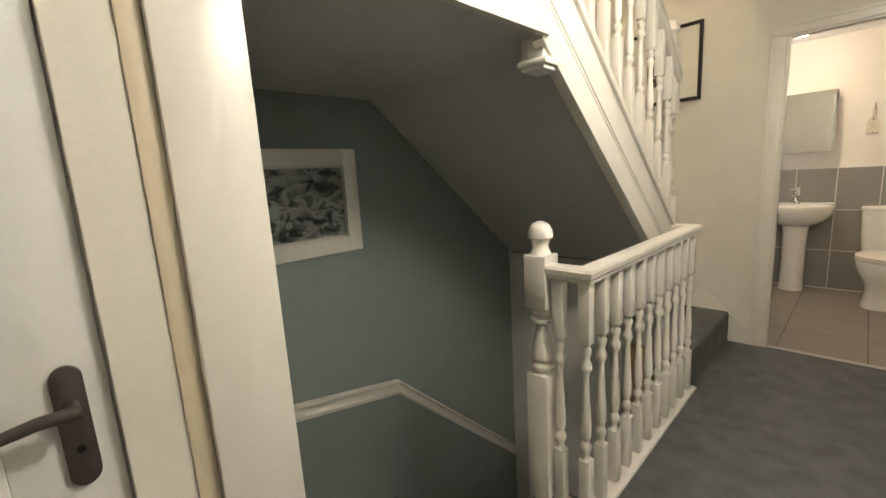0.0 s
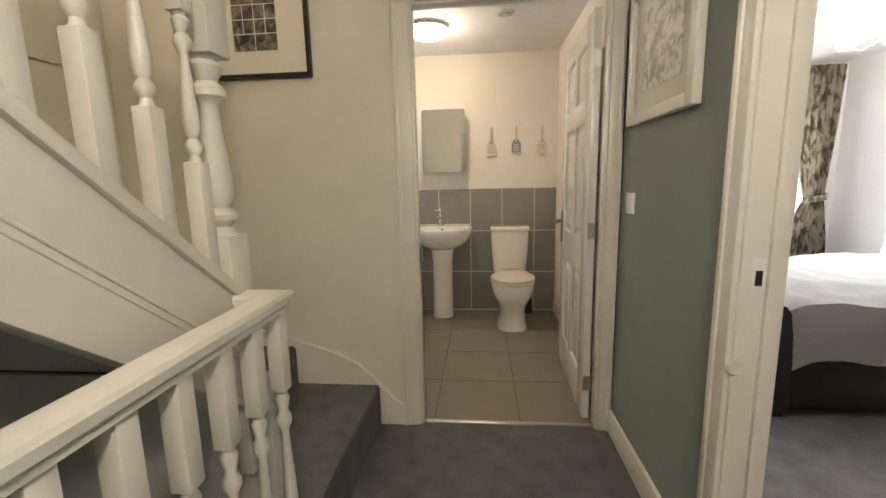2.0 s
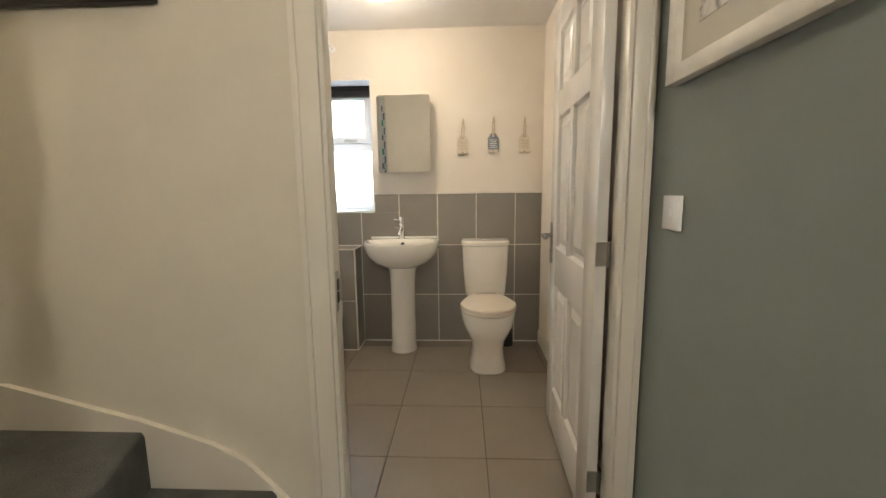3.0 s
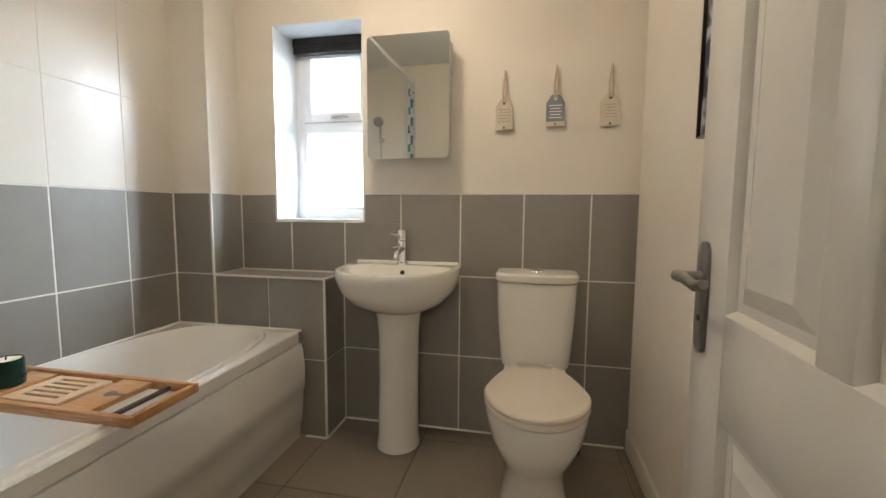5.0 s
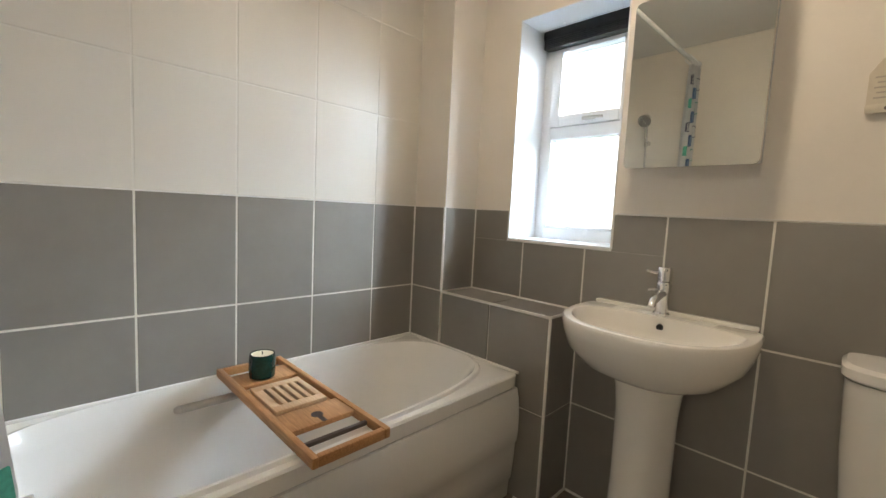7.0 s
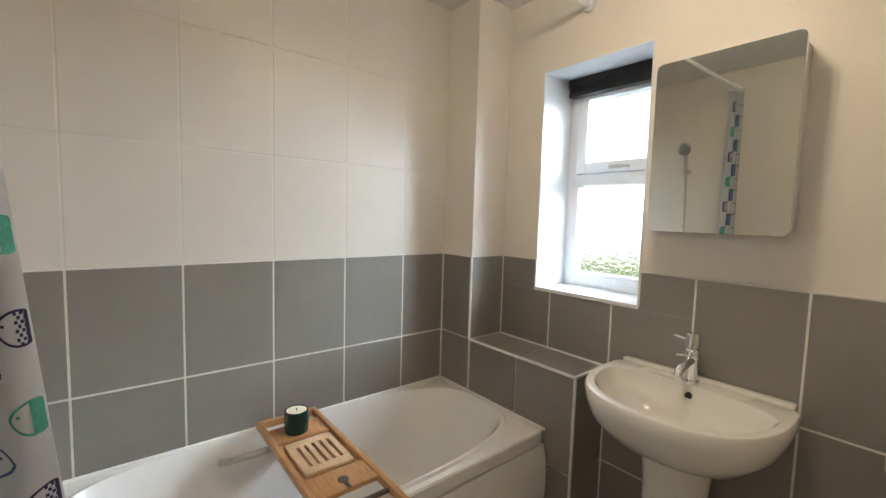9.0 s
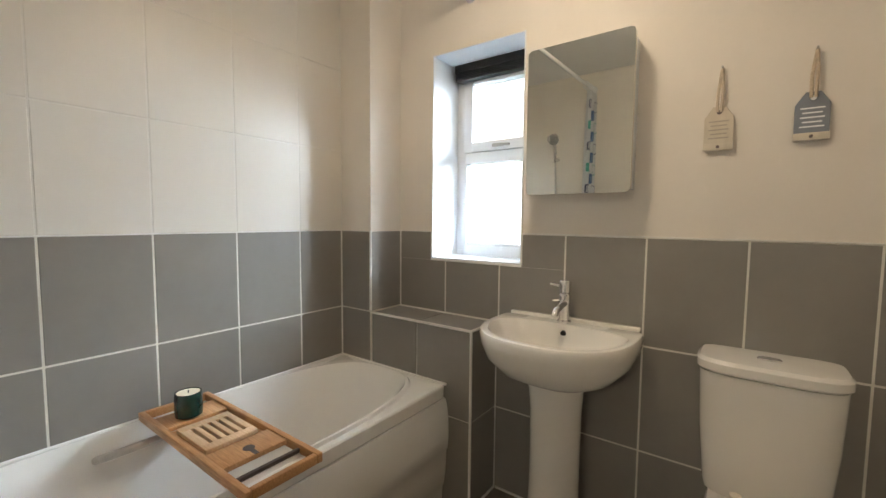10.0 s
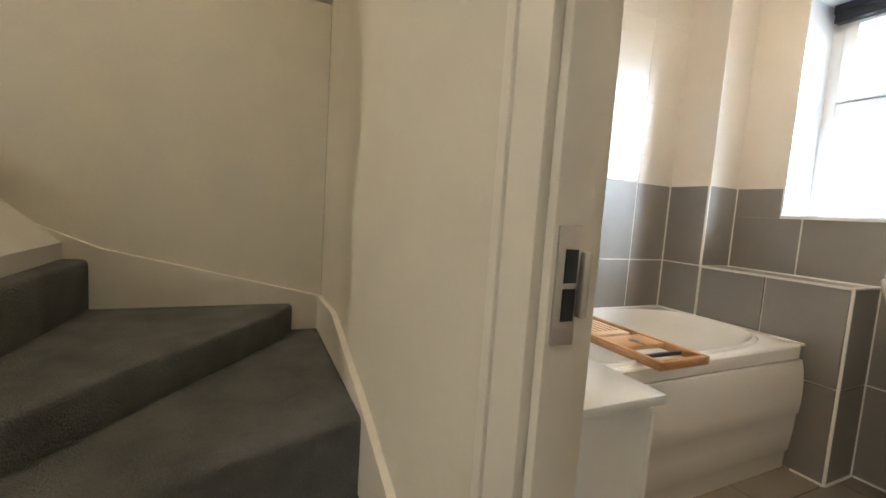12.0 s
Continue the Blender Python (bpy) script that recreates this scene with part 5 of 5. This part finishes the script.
def drape(name, x0, x1, y, zt, zb, label):
    d = thing(name, (x0, y, zb), label, "curtain")
    bm = bm_new()
    nu, nz = 60, 40
    tie = 0.98
    vs = []
    for j in range(nz + 1):
        z = zb + (zt - zb) * j / nz
        k = 0.42 + 0.58 * min(1, abs(z - tie) / (0.75 if z > tie else 0.5)) ** 0.8
        mid = x0 + (x1 - x0) * 0.72
        rowv = []
        for i in range(nu + 1):
            u = i / nu
            x = mid + (x0 + (x1 - x0) * u - mid) * k
            rowv.append(bm.verts.new((x, y + 0.035 * math.sin(2 * math.pi * 6.5 * u + 0.5 * math.sin(3 * z)) * (0.6 + 0.4 * k), z)))
        vs.append(rowv)
    for j in range(nz):
        for i in range(nu):
            bm.faces.new((vs[j][i], vs[j][i + 1], vs[j + 1][i + 1], vs[j + 1][i]))
    bmesh.ops.solidify(bm, geom=list(bm.faces), thickness=0.003)
    part("cloth", bm, DRAPE, d)
    bm = bm_new()
    mid = x0 + (x1 - x0) * 0.72
    hw = (x1 - x0) * 0.24
    loft(bm, [[(mid - hw * 0.3 + hw * 1.15 * math.cos(a), y + 0.055 * math.sin(a), tie + dz + 0.02 * math.cos(a)) for a in [2 * math.pi * i / 20 for i in range(20)]] for dz in (-0.03, 0.03)], cap=False)
    part("tieback", bm, DRAPE, d)
    return d


drape("bedroom_curtain", 3.05, 3.46, BYF - 0.09, 2.25, 0.30, "patterned brown and beige curtain tied back")

bed = thing("bed", (2.4, 0.7, 0), "dark grey leather sleigh bed with white bedding", "bed")
FX, YB0, YB1 = 1.43, -0.075, 1.50
bm = bm_new()
prof = [(FX + 0.02, 0.03), (FX + 0.02, 0.30), (FX - 0.0, 0.43), (FX - 0.035, 0.50), (FX - 0.05, 0.545), (FX - 0.035, 0.58), (FX + 0.0, 0.595), (FX + 0.04, 0.585), (FX + 0.065, 0.55), (FX + 0.085, 0.42), (FX + 0.10, 0.03)]
prism(bm, prof, "y", YB0, YB1, 0.008)
part("footboard", bm, LEATHER, bed, "scrolled dark leather footboard")
part("side_rail", abox(FX + 0.10, 3.42, YB0 + 0.02, YB0 + 0.08, 0.03, 0.33, 0.015), LEATHER, bed)
part("side_rail", abox(FX + 0.10, 3.42, YB1 - 0.08, YB1 - 0.02, 0.03, 0.33, 0.015), LEATHER, bed)
part("headboard", abox(3.42, 3.52, YB0, YB1, 0.03, 1.15, 0.03), LEATHER, bed)
part("slatted_base", abox(FX + 0.10, 3.42, YB0 + 0.08, YB1 - 0.08, 0.22, 0.26), PINE, bed)
for yy in (YB0 + 0.04, YB1 - 0.04):
    part("foot", abox(FX + 0.03, FX + 0.08, yy - 0.03, yy + 0.03, 0.0, 0.03), BLACK, bed)
mt_ = thing("mattress", (2.4, 0.7, 0.33), "thick white mattress on the bed", "mattress")
part("core", abox(FX + 0.11, 3.40, YB0 + 0.05, YB1 - 0.05, 0.262, 0.50, 0.04), LINEN, mt_)
dv = thing("duvet", (2.3, 0.7, 0.5), "rumpled white duvet spread over the bed", "duvet")
bm = bm_new()
nx, ny = 60, 60
vs = []
for j in range(ny + 1):
    rowv = []
    for i in range(nx + 1):
        u, v = i / nx, j / ny
        x = FX + 0.09 + u * 1.75
        s = v * 2 - 1
        yy = (YB0 + YB1) / 2 + s * 0.80
        drop = max(0.0, abs(s) - 0.90) / 0.10
        y = yy
        z = 0.575 + 0.035 * noise.noise((x * 2.2, y * 2.2, 0)) + 0.018 * noise.noise((x * 7, y * 5, 3)) - 0.28 * drop ** 0.8 - 0.05 * max(0, 0.06 - u) / 0.06
        if drop > 0:
            y = (YB0 + YB1) / 2 + math.copysign(0.72 + 0.07 * drop ** 0.3 + 0.015 * noise.noise((x * 6, 1, z * 5)), s)
        rowv.append(bm.verts.new((x, y, z)))
    vs.append(rowv)
for j in range(ny):
    for i in range(nx):
        bm.faces.new((vs[j][i], vs[j][i + 1], vs[j + 1][i + 1], vs[j + 1][i]))
bmesh.ops.solidify(bm, geom=list(bm.faces), thickness=0.03)
part("cover", bm, LINEN, dv)
for k, yy in enumerate((0.32, 1.08)):
    pw = thing("pillow", (3.2, yy, 0.6), "plump white pillow against the headboard", "pillow", "pillows on the bed")
    bm = bm_new()
    bmesh.ops.create_uvsphere(bm, u_segments=28, v_segments=16, radius=1)
    for v in bm.verts:
        c = v.co
        v.co = Vector((3.24 + 0.13 * c.z + 0.09 * math.copysign(abs(c.x) ** 0.8, c.x), yy + 0.34 * math.copysign(abs(c.y) ** 0.6, c.y), 0.74 + 0.20 * math.copysign(abs(c.z) ** 0.6, c.z) ))
    part("case", bm, LINEN, pw)
bp = thing("bedroom_light", (2.63, 1.0, BH), "ceiling light with glass shades on curved arms, lit", "ceiling light")
bm = bm_new(); lathe(bm, 2.63, 1.0, [(0.06, BH - 0.001), (0.06, BH - 0.02), (0.012, BH - 0.03), (0.012, BH - 0.16), (0.03, BH - 0.18), (0.004, BH - 0.2)], 18)
part("rod", bm, CHROME, bp)
for k in range(3):
    a = 2.0 + k * 2.1
    ex, ey = 2.63 + 0.2 * math.cos(a), 1.0 + 0.2 * math.sin(a)
    bm = bm_new(); tube(bm, [(2.63, 1.0, BH - 0.17), (2.63 + 0.1 * math.cos(a), 1.0 + 0.1 * math.sin(a), BH - 0.23), (ex, ey, BH - 0.20)], 0.007, 8)
    arm = part("arm", bm, CHROME, bp)
    bm = bm_new(); lathe(bm, ex, ey, [(0.03, BH - 0.20), (0.055, BH - 0.17), (0.075, BH - 0.10), (0.078, BH - 0.06), (0.073, BH - 0.06), (0.05, BH - 0.16)], 20)
    part("shade", bm, SHADE, arm, "lit white glass shade").visible_shadow = False

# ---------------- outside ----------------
# glowing sheet added beyond the garden so the panes turn white
solid("backdrop", abox(-70, 70, 55, 55.2, -3, 30), SKYGLOW, "added glowing sheet in place of the pale distant sky", "backdrop")
gr = solid("ground", abox(-400, 400, -400, 400, -3.0, -2.95), GRASS, "grass lawn around the house", "ground")


def tree(x, y, h, spread, seed):
    rnd = random.Random(seed)
    t = thing("tree", (x, y, -2.95), "leafy green garden tree", "tree", "garden trees")
    bm = bm_new()
    tube(bm, [(x, y, -2.96), (x + 0.1, y, -2.95 + h * 0.3), (x, y + 0.1, -2.95 + h * 0.75)], [0.18, 0.13, 0.05], 10)
    for k in range(7):
        a = k * 0.9
        z0 = -2.95 + h * (0.3 + 0.06 * k)
        tube(bm, [(x, y, z0), (x + spread * 0.4 * math.cos(a), y + spread * 0.4 * math.sin(a), z0 + h * 0.12), (x + spread * 0.7 * math.cos(a), y + spread * 0.7 * math.sin(a), z0 + h * 0.22)], [0.07, 0.045, 0.015], 6)
    part("trunk", bm, BARK, t)
    verts, faces = [], []
    for k in range(2600):
        while True:
            p = Vector((rnd.uniform(-1, 1), rnd.uniform(-1, 1), rnd.uniform(-1, 1)))
            if p.length < 1 and noise.noise(p * 2.3 + Vector((seed, 0, 0))) > -0.12 - 0.4 * (1 - p.length):
                break
        c = Vector((x + p.x * spread, y + p.y * spread, -2.95 + h * 0.62 + p.z * h * 0.40))
        d1 = Vector((rnd.gauss(0, 1), rnd.gauss(0, 1), rnd.gauss(0, 1))).normalized() * rnd.uniform(0.07, 0.16)
        d2 = d1.orthogonal().normalized() * rnd.uniform(0.05, 0.10)
        b = len(verts)
        verts += [c - d1, c + d2, c + d1, c - d2]
        faces.append((b, b + 1, b + 2, b + 3))
    me = bpy.data.meshes.new("crown")
    me.from_pydata([v - Vector((x, y, -2.95)) for v in verts], [], faces)
    me.materials.append(LEAF)
    cr = new("crown", me)
    cr.parent = t
    return t


for x, y, h, s, sd in ((3.5, 10, 5.6, 2.0, 1), (6.5, 9.0, 5.2, 1.8, 2), (9.5, 12, 6.5, 2.4, 3), (-0.6, 11, 3.3, 1.7, 4), (-3.8, 13, 3.9, 2.0, 5), (5, 15, 6.0, 2.4, 6)):
    tree(x, y, h, s, sd)

# ---------------- tiles, last ----------------
SHARED = {}


def tile(parent, material, axis, plane, out, a0, a1, b0, b1, thick=0.006, gap=0.0032):
    """One bevelled tile on a plane; axis: the plane's normal, out: +1 or -1; a, b: its spans (x or y, then z; floors x, y)."""
    w, h = round(a1 - a0 - 2 * gap, 4), round(b1 - b0 - 2 * gap, 4)
    key = (axis, out, w, h, material.name)
    if key not in SHARED:
        bm = bm_new()
        t0, t1 = sorted((0, out * thick))
        if axis == "x":
            box(bm, t0, t1, -w / 2, w / 2, -h / 2, h / 2, 0.0012, 1)
        elif axis == "y":
            box(bm, -w / 2, w / 2, t0, t1, -h / 2, h / 2, 0.0012, 1)
        else:
            box(bm, -w / 2, w / 2, -h / 2, h / 2, t0, t1, 0.0012, 1)
        me = bpy.data.meshes.new("tile")
        bm.to_mesh(me)
        bm.free()
        me.materials.append(material)
        SHARED[key] = me
    ob = new("tile", SHARED[key])
    ca, cb = (a0 + a1) / 2, (b0 + b1) / 2
    at = {"x": (plane, ca, cb), "y": (ca, plane, cb), "z": (ca, cb, plane)}[axis]
    ob.parent = parent
    ob.location = Vector(at) - Vector(BASE[parent.name])
    return ob


ROWS = ((0.0, 0.376), (0.376, 0.766), (0.766, 1.156))
WROWS = ((1.156, 1.547), (1.547, 1.938), (1.938, 2.329))
# bedding of grout behind the tiles
part("grout", abox(L, L + 0.0048, F, 1.503, 0.3, H - 0.001), GROUT, wall_bath, smooth=False)
LCOLS = [F, 0.08, 0.374, 0.668, 0.962, 1.256, 1.500]
for y0, y1 in zip(LCOLS, LCOLS[1:]):
    for z0, z1 in ROWS[1:]:
        tile(wall_bath, TILEG, "x", L, 1, y0, y1, z0, z1)
    for z0, z1 in WROWS:
        tile(wall_bath, TILEW, "x", L, 1, y0, y1, z0, z1, gap=0.0024)
bm = bm_new()
box(bm, -0.717, R, B - 0.0048, B, 0, WZ0 - 0.004)
box(bm, WX1, R, B - 0.0048, B, WZ0 - 0.004, 1.156)
box(bm, -1.287, -0.717, B - 0.0048, B, 0.75, WZ0 - 0.004)
box(bm, -1.287, WX0, B - 0.0048, B, WZ0 - 0.004, 1.156)
part("grout", bm, GROUT, wall_window, smooth=False)
BC = [-0.702, -0.409, -0.117, 0.176, 0.469, R]
for i, (x0, x1) in enumerate(zip(BC, BC[1:])):
    for z0, z1 in ROWS:
        if i == 0 and z0 > 0.7:
            tile(wall_window, TILEG, "y", B, -1, x0, x1, z0, WZ0 - 0.008)
            tile(wall_window, TILEG, "y", B, -1, WX1, x1, WZ0 - 0.014, z1)
        else:
            tile(wall_window, TILEG, "y", B, -1, x0 if not (i == 0) else -0.717, x1, z0, z1)
tile(wall_window, TILEG, "y", B, -1, -0.994, -0.702, 0.766, WZ0 - 0.004)
tile(wall_window, TILEG, "y", B, -1, -1.281, -0.994, 0.766, WZ0 - 0.008)
tile(wall_window, TILEG, "y", B, -1, -1.281, WX0, WZ0 - 0.014, 1.156)
# column and ledge
part("grout", abox(L + 0.006, -1.287, 1.4982, 1.503, 0, 1.156), GROUT, column, smooth=False)
for z0, z1 in ROWS:
    tile(column, TILEG, "y", 1.503, -1, L + 0.008, -1.287, z0, z1)
tile(column, TILEG, "x", -1.287, 1, 1.500, B - 0.006, 0.766, 1.156)
for z0, z1 in ROWS[:2]:
    tile(ledge, TILEG, "y", 1.508, -1, -1.283, -1.000, z0, z1)
    tile(ledge, TILEG, "y", 1.508, -1, -1.000, -0.717, z0, z1)
    tile(ledge, TILEG, "x", -0.717, 1, 1.508, B - 0.006, z0, z1)
tile(ledge, TILEG, "z", 0.756, 1, -1.283, -1.000, 1.508, B - 0.006)
tile(ledge, TILEG, "z", 0.756, 1, -1.000, -0.717, 1.508, B - 0.006)
trim = thing("tile_trim", (-1.0, 1.5, 0.76), "white plastic trim along the tile edges", "trim", kind="structure")
for a in ((-1.290, -0.708, 1.498, 1.507, 0.757, 0.767), (-0.717, -0.707, 1.498, 1.507, 0.0, 0.757), (-1.291, -1.281, 1.494, 1.503, 0.767, 1.158),
          (-0.717, -0.707, 1.5075, B - 0.007, 0.7585, 0.767),
          (WX0, WX1, B - 0.011, B - 0.001, WZ0 - 0.012, WZ0 - 0.0035), (WX1 + 0.001, R - 0.001, B - 0.008, B - 0.0005, 1.1565, 1.1605),
          (L + 0.001, L + 0.008, F, 1.492, 1.1540, 1.1580), (WX1, WX1 + 0.007, B - 0.010, B - 0.0005, WZ0 - 0.003, 1.156)):
    part("strip", abox(*a, 0.001, 1), TRIMW, trim, smooth=False)
part("corner_bead", abox(-1.291, -1.283, 1.4975, 1.5025, 1.158, H - 0.001, 0.001, 1), WARMW, trim, smooth=False)
bm = bm_new()
tube(bm, [(L + 0.012, F, RZ + 0.002), (L + 0.012, 1.49, RZ + 0.002)], 0.007, 8)
tube(bm, [(L + 0.012, 1.494, RZ + 0.002), (-0.83, 1.494, RZ + 0.002)], 0.006, 8)
part("sealant", bm, TRIMW, trim)
bm = bm_new()
tube(bm, [(-0.70, B - 0.008, 0.001), (R - 0.02, B - 0.008, 0.001)], 0.006, 8)
tube(bm, [(-0.709, 1.503, 0.001), (-0.709, B - 0.01, 0.001)], 0.006, 8)
tube(bm, [(-0.82, 1.500, 0.001), (-0.709, 1.500, 0.001)], 0.006, 8)
part("sealant", bm, TRIMW, trim)
bm = bm_new()
tube(bm, [(L + 0.007, 1.4965, RZ), (L + 0.007, 1.4965, 1.156)], 0.004, 8)
tube(bm, [(-1.2805, B - 0.0065, 0.762), (-1.2805, B - 0.0065, 1.156)], 0.004, 8)
tube(bm, [(-1.281, B - 0.0065, 0.763), (-0.717, B - 0.0065, 0.763)], 0.004, 8)
tube(bm, [(-0.7105, B - 0.0065, 0.0), (-0.7105, B - 0.0065, 0.757)], 0.004, 8)
part("sealant", bm, TRIMW, trim)
FX_ = [-1.607, -1.162, -0.717, -0.272, 0.173, 0.618, 0.70]
FY_ = [-0.19, 0.26, 0.705, 1.15, 1.595, 1.72]
for x0, x1 in zip(FX_, FX_[1:]):
    for y0, y1 in zip(FY_, FY_[1:]):
        tile(floor_bath, TILEF, "z", -0.0055, 1, x0, x1, y0, y1, thick=0.005, gap=0.003)
